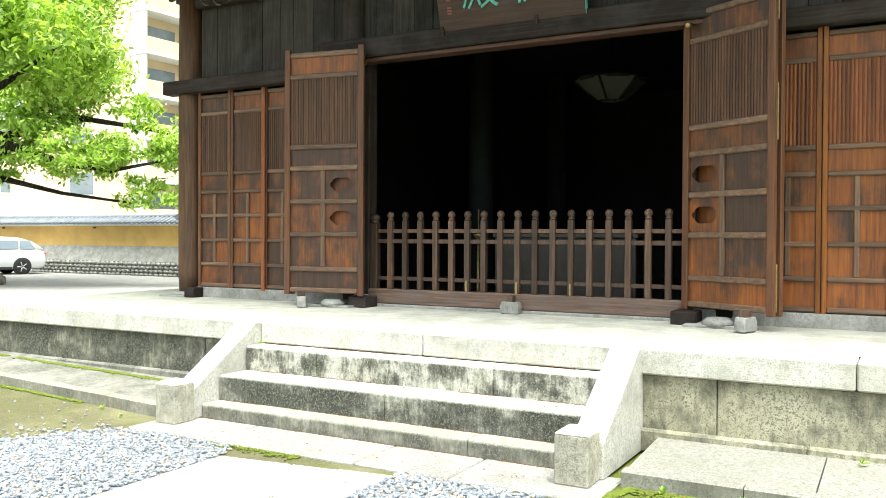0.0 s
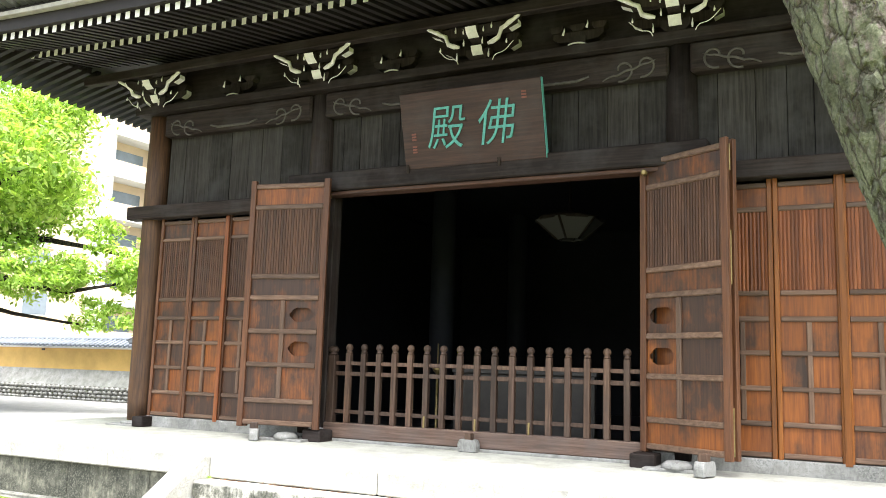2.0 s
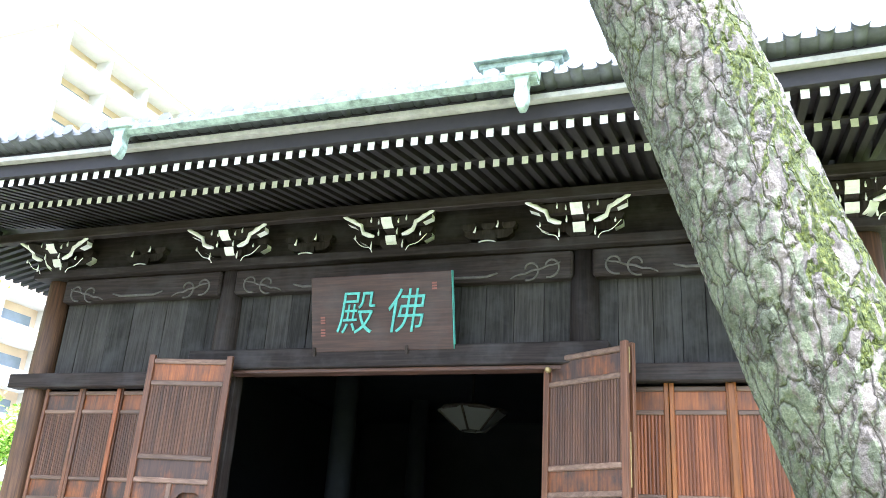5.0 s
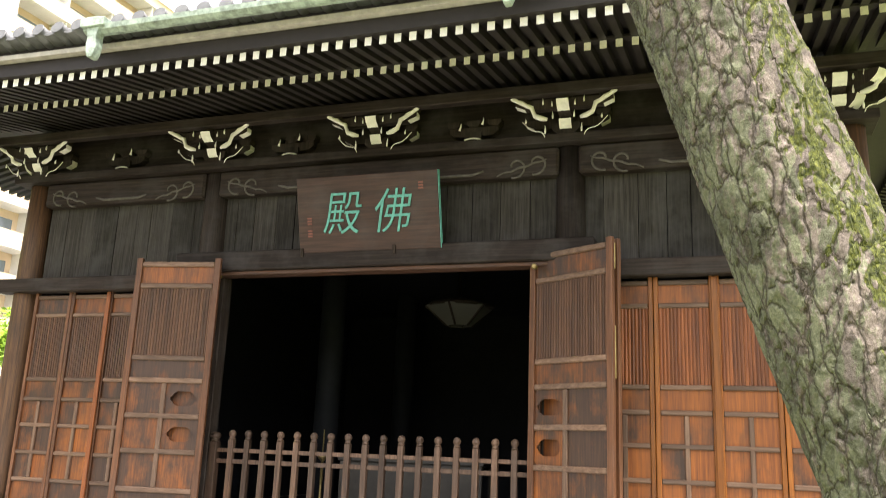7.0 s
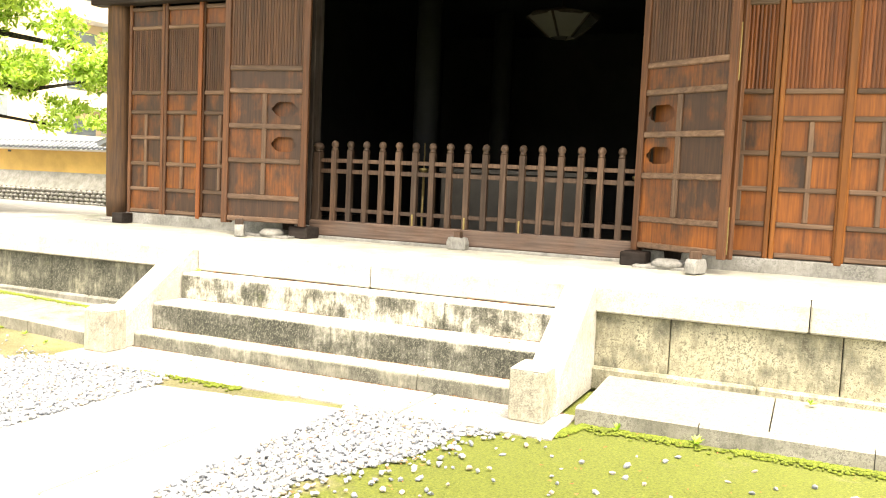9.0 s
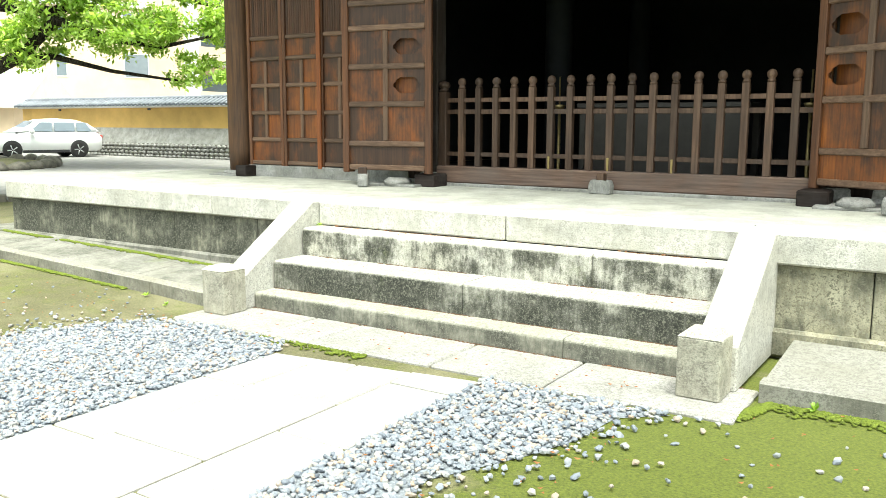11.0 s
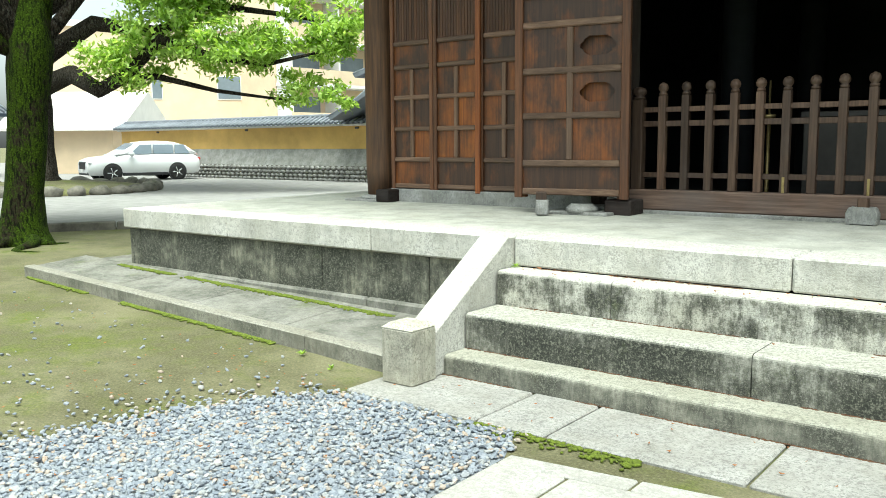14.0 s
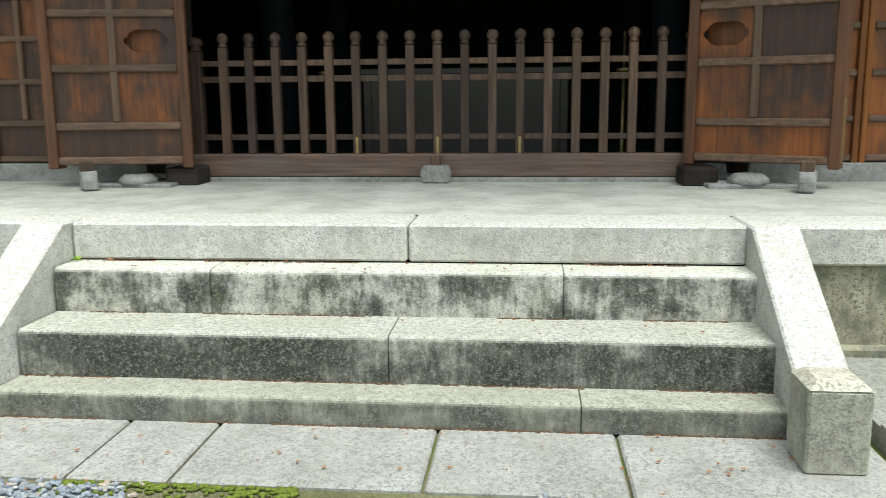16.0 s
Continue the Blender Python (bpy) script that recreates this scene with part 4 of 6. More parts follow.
def bracket_set(x, major=True, corner=0):
    b = thing("bracket_set", "carved timber eave bracket with white-painted ends" if major else "small carved strut bracket between the main sets", "bracket", at=(x, -0.05, 5.86), group="eave brackets")
    k = 1.0 if major else 0.62
    bm = bmesh.new()
    prism(bm, [(-0.10 * k, 0), (0.10 * k, 0), (0.17 * k, 0.07), (0.17 * k, 0.15), (-0.17 * k, 0.15), (-0.17 * k, 0.07)], -0.17 * k, 0.17 * k)
    part("bearing_block", bm, M_OLD, b)
    arm_z = 0.12 if major else 0.10
    for y, half, z in ((-0.02, 0.52 * k, arm_z), (-0.27, 0.60 * k, arm_z + 0.16))[: 2 if major else 1]:
        bm = bmesh.new()
        out = [(-half, z + 0.12), (-half, z + 0.06), (-half * 0.8, z + 0.01), (-half * 0.5, z), (half * 0.5, z), (half * 0.8, z + 0.01), (half, z + 0.06), (half, z + 0.12)]
        for f in prism(bm, out, y - 0.055, y + 0.055):
            c = f.calc_center_median()
            f.material_index = 1 if major and abs(c.x) > half * 0.85 and len(f.verts) == 4 else 0
        part("bracket_arm", bm, (M_OLD, M_WHITE), b)
        for dx in (-half * 0.85, 0, half * 0.85):
            bm = bmesh.new()
            prism(bm, [(-0.055, 0), (0.055, 0), (0.09, 0.045), (0.09, 0.085), (-0.09, 0.085), (-0.09, 0.045)], -0.08, 0.08)
            part("small_block", bm, M_OLD, b, at=(dx, y, z + 0.12))
    if major:
        turns = (0,) if not corner else (0, 45 * corner, 90 * corner)
        for a in turns:
            for ln, z, h in ((0.15, -0.02, 0.165), (0.34, 0.19, 0.14)):
                bm = bmesh.new()
                nose(bm, ln * (1.5 if a in (45, -45) else 1.0), h)
                part("beam_nose", bm, (M_OLD, M_WHITE), b, "carved nose with a white-painted end", at=pose(0, 0, z, 0, 0, -a))
        for s in (-1, 1):
            bm = bmesh.new()
            wave = [(0.20, -0.02, 0.020), (0.27, -0.005, 0.034), (0.35, 0.03, 0.030), (0.37, 0.08, 0.024), (0.39, 0.14, 0.030), (0.45, 0.165, 0.026), (0.50, 0.20, 0.032), (0.56, 0.225, 0.024), (0.62, 0.265, 0.030), (0.65, 0.275, 0.016)]
            tube(bm, [(s * x, -0.30 - 0.12 * x, 0.16 + z, w) for x, z, w in wave], 7)
            part("carved_tendril", bm, M_WHITE, b, "curling white-painted carving")
            bm = bmesh.new()
            tube(bm, [(s * (0.24 + 0.19 * (1 - math.cos(q)) * 0.5 + 0.04 * q), -0.26, -0.06 + 0.075 * q + 0.02 * math.sin(3 * q), 0.006) for q in np.linspace(0, 2.6, 9)], 6)
            part("carved_curl", bm, M_WHITE, b, "thin white-edged curl")
            for dx, dz, h in ((0.14, 0.30, 0.07), (0.25, 0.33, 0.08), (0.13, 0.14, 0.09), (0.46, 0.10, 0.06), (0.22, -0.05, 0.11)):
                bm = bmesh.new()
                tube(bm, [(s * dx, -0.34, dz, 0.010), (s * dx, -0.345, dz + 0.35 * h, 0.014), (s * dx, -0.34, dz + 0.7 * h, 0.007), (s * (dx + 0.004), -0.34, dz + h, 0.004)], 6)
                part("carved_bud", bm, M_WHITE, b)
    else:
        bm = bmesh.new()
        tube(bm, [(0.15 * math.cos(a), -0.16, -0.03 + 0.07 * math.sin(a), 0.011) for a in np.linspace(0.3, 2.3, 8)], 6)
        part("carved_ridge", bm, M_WHITE, b, "worn white-edged carving")
        for s in (-1, 1):
            bm = bmesh.new()
            tube(bm, [(s * 0.15 - 0.02, -0.15, 0.19 + 0.03 * s, 0.018), (s * 0.15, -0.16, 0.24 + 0.03 * s, 0.010), (s * 0.145, -0.16, 0.28 + 0.03 * s, 0.004)], 6)
            part("carved_bud", bm, M_WHITE, b)


for bx, major, corner in ((-5.55, True, 1), (-4.05, False, 0), (-2.48, True, 0), (-1.3, False, 0), (0.0, True, 0), (1.3, False, 0), (2.5, True, 0), (4.05, False, 0), (5.55, True, -1)):
    bracket_set(bx, major, corner)


# ---- name board ----
def build_sign():
    s = thing("name_board", "dark wooden temple name board with green brushed characters", "sign")
    s.matrix_basis = pose(0.015, -0.28, 4.47, 15.5)
    bm = bmesh.new()
    box(bm, -0.965, 0.965, -0.03, 0.03, 0.0, 0.965, 0.008)
    part("board", bm, M_SIGN, s)
    boxed("edge_strip", (0.966, 0.974, -0.034, 0.034, 0.0, 0.965), M_VERDI, s, bevel=0.003)
    for ch, x in (("殿", -0.62), ("佛", 0.06)):
        cu = bpy.data.curves.new("character", 'FONT')
        cu.body, cu.size, cu.extrude, cu.offset = ch, 0.60, 0.008, -0.003
        cu.shear = 0.22
        tmp = new("character_outline", cu)
        me = bpy.data.meshes.new_from_object(tmp.evaluated_get(bpy.context.evaluated_depsgraph_get()))
        bpy.data.objects.remove(tmp)
        me.materials.clear()
        me.materials.append(M_VERDI)
        part("character", me, None, s, "raised verdigris-green brushed character", at=pose(x, -0.042, 0.27, 90) @ Matrix.Diagonal((0.88, 1.0, 1, 1)))
    for x, z in ((-0.80, 0.36), (-0.80, 0.20), (0.74, 0.74)):
        for i in range(3):
            boxed("seal_bar", (x - 0.032, x + 0.032, -0.036, -0.029, z + 0.035 * i, z + 0.035 * i + 0.022), M_SEAL, s, bevel=0)
    for x in (-0.93, 0.35):
        boxed("hanger", (x - 0.02, x + 0.02, -0.05, 0.0, -0.05, 0.06), M_OLD, s, bevel=0.004)


build_sign()


# ---- doors ----
def cut_panel(x0, x1, z0, z1, t, hx, hz):
    """A board pierced by a lobed, drawn-out opening."""
    cx, cz = (x0 + x1) / 2, (z0 + z1) / 2
    bm = bmesh.new()
    inner, outer = [], []
    quarter = [(1.0, 0.0), (0.98, 0.22), (0.88, 0.36), (0.80, 0.44), (0.78, 0.66), (0.66, 0.80), (0.58, 0.86), (0.50, 1.0), (0.0, 1.0)]
    full = quarter[:-1] + [(-u, v) for u, v in quarter[::-1][:-1]]
    full = full + [(-u, -v) for u, v in full]
    full = [p for k, p in enumerate(full) if p not in full[:k]]
    n = len(full)
    for u, v in full:
        c, s = u * hx, v * hz
        inner.append((cx + c, cz + s))
        g = 1 / max(abs(c) / ((x1 - x0) / 2), abs(s) / ((z1 - z0) / 2))
        outer.append((cx + c * g, cz + s * g))
    r = [[bm.verts.new((x, y, z)) for x, z in ring] for ring, y in ((inner, 0), (outer, 0), (outer, t), (inner, t))]
    for a, b in ((0, 1), (1, 2), (2, 3), (3, 0)):
        for k in range(n):
            bm.faces.new((r[a][k], r[a][(k + 1) % n], r[b][(k + 1) % n], r[b][k]))
    return bm


def panel_door(name, label, w, h, at, rz, cut_side=0, group="hall doors", middle=None, woods=None):
    """A framed door: top board, slatted field, board, three rows of two panels, bottom board. Its front faces -y, x runs from 0 to w."""
    d = thing(name, label, "door", at, rz, group)
    stile_wood, rail_wood, slat_wood, panel_board, muntin_wood = woods or (M_DOOR, M_DOORX, M_SLAT, M_PANEL, M_MUNTIN)
    big = w > 0.9
    st, th = 0.084 if big else 0.052, 0.056
    rail = 0.066 if big else 0.056
    for a, b in ((0, st), (w - st, w)):
        boxed("stile", (a, b, 0, th, -0.03, h + 0.05), stile_wood, d, bevel=0.007)
    marks = (0.90, 0.607, 0.518, 0.379, 0.243, 0.098) if big else (0.90, 0.588, 0.493, 0.370, 0.243, 0.118)
    tops = [h - rail] + [h * k - rail / 2 for k in marks] + [0.0]
    for z in tops:
        boxed("rail", (st, w - st, 0.004, th - 0.004, z, z + rail), rail_wood, d, bevel=0.011)
    mid = w * 0.5 if middle is None else w * middle
    boxed("muntin", (mid - rail / 2, mid + rail / 2, 0.006, th - 0.006, tops[6] + rail, tops[3]), muntin_wood, d, bevel=0.010)
    def board(x0, x1, z0, z1):
        boxed("panel", (x0, x1, 0.036, 0.046, z0, z1), panel_board, d, bevel=0)
    board(st, w - st, tops[1] + rail, tops[0])
    board(st, w - st, tops[3] + rail, tops[2])
    board(st, w - st, tops[7] + rail, tops[6])
    for k in (3, 4, 5):
        z0, z1 = tops[k + 1] + rail, tops[k]
        for side, (x0, x1) in enumerate(((st, mid - rail / 2), (mid + rail / 2, w - st))):
            if cut_side and k < 5 and side == (1 if cut_side > 0 else 0):
                part("pierced_panel", cut_panel(x0, x1, z0, z1, 0.014, 0.18, 0.092), panel_board, d, "panel with a lobed hand opening", at=(0, 0.034, 0))
            else:
                board(x0, x1, z0, z1)
    board(st, w - st, tops[2] + rail, tops[1])
    n = int((w - 2 * st) / 0.038)
    bm = bmesh.new()
    pitch = (w - 2 * st) / n
    prism_z = [(-0.0186, 0.0355), (-0.0165, 0.028), (0.0, 0.0225), (0.0165, 0.028), (0.0186, 0.0355)]
    a = [bm.verts.new((x, y, tops[2] + rail)) for x, y in prism_z]
    c = [bm.verts.new((x, y, tops[1])) for x, y in prism_z]
    for i in range(5):
        bm.faces.new((a[i], a[(i + 1) % 5], c[(i + 1) % 5], c[i]))
    slat = mesh_of("slat", bm, slat_wood)
    for k in range(n):
        part("slat", slat, None, d, at=(st + pitch * (k + 0.5), 0, 0))
    return d


WARM = (M_DOORWARM, M_DOORX, M_SLATWARM, M_PANELWARM, M_MUNTIN)
for s, label, woods in ((-1, "closed dark brown framed door panel with slatted top", None), (1, "closed orange-brown framed door panel with slatted top", WARM)):
    first = None
    for k in range(4):
        at = (-5.39 + 0.667 * k if s < 0 else 2.822 + 0.667 * k, -0.07, 1.085)
        if first is None:
            first = panel_door("panelled_door", label, 0.66, 2.95, at, 0, woods=woods)
        else:
            copy_thing(first, pose(*at))
    x = -4.06 if s < 0 else 4.155
    strip = boxed("meeting_strip", (x - 0.035, x + 0.035, -0.098, -0.0725, 1.05, 4.06), M_DOORWARM if s > 0 else M_SLATWARM, HALL, "orange-brown cover strip where two doors meet", 0.006)
# folded leaf pairs
left_angle = 9.2
panel_door("folding_door", "open folded door leaf of weathered brown cypress with pierced panels", 1.19, 3.25, (-3.20, -0.65, 1.10), left_angle, cut_side=1, middle=0.49)
panel_door("folding_door", "rear leaf of an open folded cypress door pair", 1.12, 3.20, (-3.19, -0.575, 1.10), left_angle)
right_angle = math.degrees(math.atan2(-0.60, 1.06))
RD = panel_door("folding_door", "open folded door leaf of weathered brown cypress with pierced panels", 1.20, 3.26, (2.06, -0.145, 1.10), right_angle, cut_side=-1, middle=0.45)
panel_door("folding_door", "rear leaf of an open folded cypress door pair", 1.20, 3.26, (2.115, -0.035, 1.10), right_angle)
for z0, z1 in ((0.02, 0.50), (1.75, 2.32), (2.95, 3.24)):
    boxed("hinge", (1.197, 1.208, 0.045, 0.062, z0, z1), M_BRASS, RD, "long brass hinge", 0.003)


def prop_stone(x, y, rz, wood_top=False):
    p = thing("door_prop", "small grey stone block wedged under the open door leaf", "door prop", (x, y, 0.918), rz, "door props")
    bm = bmesh.new()
    prism(bm, [(-0.12, 0), (-0.13, 0.09), (-0.10, 0.155), (-0.05, 0.14), (0.05, 0.14), (0.10, 0.155), (0.13, 0.09), (0.12, 0), (0.07, 0.0), (0.05, 0.02), (-0.05, 0.02), (-0.07, 0.0)], -0.06, 0.06)
    bmesh.ops.bevel(bm, geom=bm.edges[:], offset=0.012, segments=1, affect='EDGES')
    part("stone_block", bm, M_GREYSTONE, p)
    boxed("wedge", (-0.04, 0.04, -0.045, 0.06, 0.14, 0.225), M_FENCE, p, "square wooden wedge", 0.008)


prop_stone(-2.80, -0.76, 124)
prop_stone(2.86, -0.80, 70)
prop_stone(0.0, -0.20, 0)
for s in (-1, 1):
    b = thing("pivot_block", "dark timber pivot block at the door jamb", "block", (s * 2.15, -0.26, 0.91), 0, "pivot blocks")
    boxed("block", (-0.14, 0.14, -0.17, 0.14, 0.0, 0.155), M_OLDX, b, bevel=0.015)
    b = thing("floor_stone", "flat grey stone on the terrace beneath the doors", "stone", (s * 2.52, -0.45, 0.908), 0, "floor stones")
    boxed("slab", (-0.34, 0.34, -0.14, 0.14, 0, 0.035), M_GREYSTONE, b, bevel=0.008)
    bm = bmesh.new()
    lathe(bm, [(0.17, 0.03), (0.16, 0.07), (0.11, 0.11)], 12)
    part("socket_stone", bm, M_GREYSTONE, b)


# ---- fence ----
def build_fence():
    f = thing("picket_fence", "weathered brown timber barrier with rounded finials across the doorway", "fence")
    boxed("sill_beam", (-2.195, 2.195, -0.09, 0.10, 0.955, 1.155), M_SILL, f, "thick worn sill beam", 0.012)
    boxed("stone_footing", (-2.195, 2.195, -0.13, 0.13, 0.90, 0.955), M_GREYSTONE, f, bevel=0.01)
    for z, hh in ((1.915, 0.05), (1.775, 0.055), (1.275, 0.05)):
        boxed("rail", (-2.13, 2.13, -0.012, 0.022, z, z + hh), M_FENCE, f, bevel=0.004)
    bm = bmesh.new()
    box(bm, -0.036, 0.036, -0.036, 0.036, 1.155, 2.075, 0.004)
    lathe(bm, [(0.030, 2.075), (0.040, 2.085), (0.040, 2.10), (0.026, 2.108), (0.046, 2.13), (0.050, 2.155), (0.038, 2.185), (0.012, 2.20)], 10)
    post = mesh_of("picket", bm, M_FENCE)
    for k in range(-8, 9):
        part("picket", post, None, f, at=(k * 0.2355, 0, 0))
    for s in (-1, 1):
        part("end_picket", post, None, f, at=pose(s * 2.135, 0, -0.03) @ Matrix.Diagonal((1.5, 1.5, 1, 1)))
    for k in (-3, 0, 3):
        boxed("latch_plate", (k * 0.2355 - 0.012, k * 0.2355 + 0.012, -0.046, -0.034, 1.09, 1.30), M_BRASS, f, "dark metal strap", 0.003)


build_fence()


# ---- inside ----
def build_inside():
    d = thing("offering_table", "dim brown offering table standing behind the barrier", "table", (0.15, 1.5, 0.93))
    boxed("top", (-1.05, 1.05, -0.35, 0.35, 0.93, 0.99), M_TABLE, d)
    boxed("front_panel", (-1.0, 1.0, -0.31, -0.28, 0.12, 0.93), M_TABLE, d)
    for x in (-0.98, 0.98):
        for y in (-0.30, 0.30):
            boxed("leg", (x - 0.04, x + 0.04, y - 0.04, y + 0.04, 0, 0.93), M_TABLE, d)
    l = thing("hanging_lantern", "hexagonal hanging lantern with pale paper panes in the dark hall", "lamp", (-0.1, 4.0, 4.16))
    n = 6
    for k in range(n):
        a0, a1 = 2 * math.pi * (k + 0.5) / n, 2 * math.pi * (k + 1.5) / n
        bm = bmesh.new()
        r0, r1 = 0.22, 0.60
        q = [(r0 * math.cos(a0), r0 * math.sin(a0), 0), (r0 * math.cos(a1), r0 * math.sin(a1), 0), (r1 * math.cos(a1), r1 * math.sin(a1), 0.32), (r1 * math.cos(a0), r1 * math.sin(a0), 0.32)]
        lo = [bm.verts.new(p) for p in q]
        hi = [bm.verts.new((p[0] * 0.97, p[1] * 0.97, p[2] + 0.012)) for p in q]
        bm.faces.new(lo); bm.faces.new(hi[::-1])
        for i in range(4):
            bm.faces.new((lo[i], hi[i], hi[(i + 1) % 4], lo[(i + 1) % 4]))
        part("pane", bm, M_PAPER, l)
        bm = bmesh.new()
        tube(bm, [(*q[0], 0.022), (*q[3], 0.022)], 6)
        part("frame_rib", bm, M_OLD, l)
    bm = bmesh.new()
    lathe(bm, [(0.62, 0.31), (0.64, 0.35), (0.2, 0.46), (0.03, 0.5), (0.02, 1.3)], 6)
    part("cap", bm, M_OLD, l)
    for x in (-1.35, 1.75):
        c = thing("candle_stand", "slim candle stand in the dim hall", "candle stand", (x, 1.6, 0.93), 0, "candle stands")
        bm = bmesh.new()
        lathe(bm, [(0.12, 0), (0.10, 0.03), (0.025, 0.06), (0.02, 0.9), (0.07, 0.95), (0.08, 0.98), (0.012, 0.99), (0.01, 1.35)], 10)
        part("stem", bm, M_BRASS, c)


build_inside()


# ---- trees ----
def leaves(bm_or_name, centres, count, size, seed, mat, parent, squash=0.75, core=0.0, keep=None):
    """Many small pointed leaves gathered in uneven clumps round the given (x, y, z, r)."""
    rng = np.random.default_rng(seed)
    c = np.array(centres)
    vol = c[:, 3] ** 2.2
    clumps_per = np.maximum(4, (vol / vol.sum() * count / 60).astype(int))
    pts = []
    for (x, y, z, r), n in zip(c, clumps_per):
        d = rng.normal(size=(n, 3))
        d /= np.linalg.norm(d, axis=1)[:, None]
        rad = r * rng.uniform(0.35, 1.0, n) ** 0.5
        cc = np.array((x, y, z)) + d * rad[:, None] * (1, 1, squash)
        for q in cc:
            k = rng.integers(38, 80)
            pts.append(q + rng.normal(size=(k, 3)) * (0.20 * r ** 0.5) * np.array((1, 1, 0.55)))
    p = np.concatenate(pts)
    n = len(p)
    ax = rng.normal(size=(n, 3)); ax /= np.linalg.norm(ax, axis=1)[:, None]
    up = rng.normal(size=(n, 3)) * 0.6 + (0, 0, 1.0)
    sd = np.cross(ax, up); sd /= np.linalg.norm(sd, axis=1)[:, None] + 1e-9
    s = size * rng.uniform(0.6, 1.3, n)[:, None]
    verts = np.stack([p - ax * s, p + sd * s * 0.42, p + ax * s, p - sd * s * 0.42], 1).reshape(-1, 3)
    faces = np.arange(4 * n).reshape(-1, 4)
    me = bpy.data.meshes.new("crown")
    me.from_pydata(verts.tolist(), [], faces.tolist())
    me.materials.append(mat)
    ob = part("crown", me, None, parent)
    tagged(ob, kind="stuff")
    return ob


def near_tree():
    t = thing("leaning_tree", "leaning old tree with scaly lichen-grey bark and moss", "tree")
    bm = bmesh.new()
    path = []
    heights = [-0.05 + 1.65 * i / 40 for i in range(40)] + [1.6 + 3.1 * i / 290 for i in range(290)] + [4.7 + 3.6 * i / 60 for i in range(61)]
    rings_n, seg = len(heights), 150
    for z in heights:
        x = 5.483 - 0.338 * z + 0.012 * math.sin(z * 1.7)
        r = 0.274 - 0.005 * z + 0.22 * math.exp(-z * 4.5)
        path.append((x, -6.62 + 0.01 * math.sin(z), z, max(r, 0.08)))
    verts, faces = [], []
    for i, (x, y, z, r) in enumerate(path):
        for k in range(seg):
            a = 2 * math.pi * k / seg
            c, sn = math.cos(a), math.sin(a)
            p = Vector((c * r * 1.2, sn * r * 1.2, z * 0.42))
            q = p * 14 + 0.55 * noise.noise_vector(p * 8) + 0.22 * noise.noise_vector(p * 26)
            d, _ = noise.voronoi(q)
            plate = max(0.0, min(1.0, (d[1] - d[0]) / 0.12))
            d2, _ = noise.voronoi(q * 2.2 + Vector((3.1, 0, 7.7)))
            flake = max(0.0, min(1.0, (d2[1] - d2[0]) / 0.16))
            tilt = noise.cell_vector(q * 0.6).x
            rr = r * (1 + 0.03 * noise.noise(p * 3)) + 0.015 * (plate ** 0.45 - 1.0) + 0.006 * (flake ** 0.5 - 1.0) + 0.004 * noise.noise(p * 26) + 0.003 * noise.noise(p * 70) + 0.010 * tilt
            verts.append((x + rr * c, y + rr * sn, z + 0.338 * rr * c))
    for i in range(rings_n - 1):
        for k in range(seg):
            b = i * seg + (k + 1) % seg
            faces.append((i * seg + k, b, b + seg, i * seg + k + seg))
    faces.append(tuple((rings_n - 1) * seg + k for k in range(seg)))
    bm.free()
    bm = bpy.data.meshes.new("trunk")
    bm.from_pydata(verts, [], faces)
    bm.polygons.foreach_set("use_smooth", [True] * len(faces))
    bm.materials.append(M_BARK)
    part("trunk", bm, M_BARK, t)
    top = path[-1]
    limbs = []
    rng = random.Random(8)
    for k in range(5):
        a = k * 1.3 + 0.4
        bm = bmesh.new()
        e = (top[0] + 1.6 * math.cos(a), top[1] - 0.6 + 1.4 * math.sin(a), top[2] + 0.9 + 0.3 * k)
        tube(bm, [(top[0], top[1], top[2] - 0.25, 0.09), ((top[0] + e[0]) / 2, (top[1] + e[1]) / 2, top[2] + 0.5, 0.06), (*e, 0.02)], 8, 0.1, k)
        part("limb", bm, M_BARK, t)
        limbs.append((*e, 0.8))
    leaves("crown", limbs, 4500, 0.07, 3, M_LEAFDARK, t)


near_tree()


def roots(parent, x, y, z, angles, length, mat, r0=0.09):
    for k, a in enumerate(angles):
        bm = bmesh.new()
        pts = []
        for i in range(7):
            d = 0.25 + length * (i / 6) * (0.7 + 0.3 * math.sin(k * 2.1))
            aa = a + 0.25 * math.sin(i * 0.9 + k)
            px, py = x + d * math.cos(aa), y + d * math.sin(aa)
            pts.append((px, py, ground_height(px, py) + 0.10 * (1 - i / 6) ** 2 - 0.04, r0 * (1 - 0.75 * i / 6)))
        tube(bm, pts, 8, 0.25, k)
        part("root", bm, mat, parent)


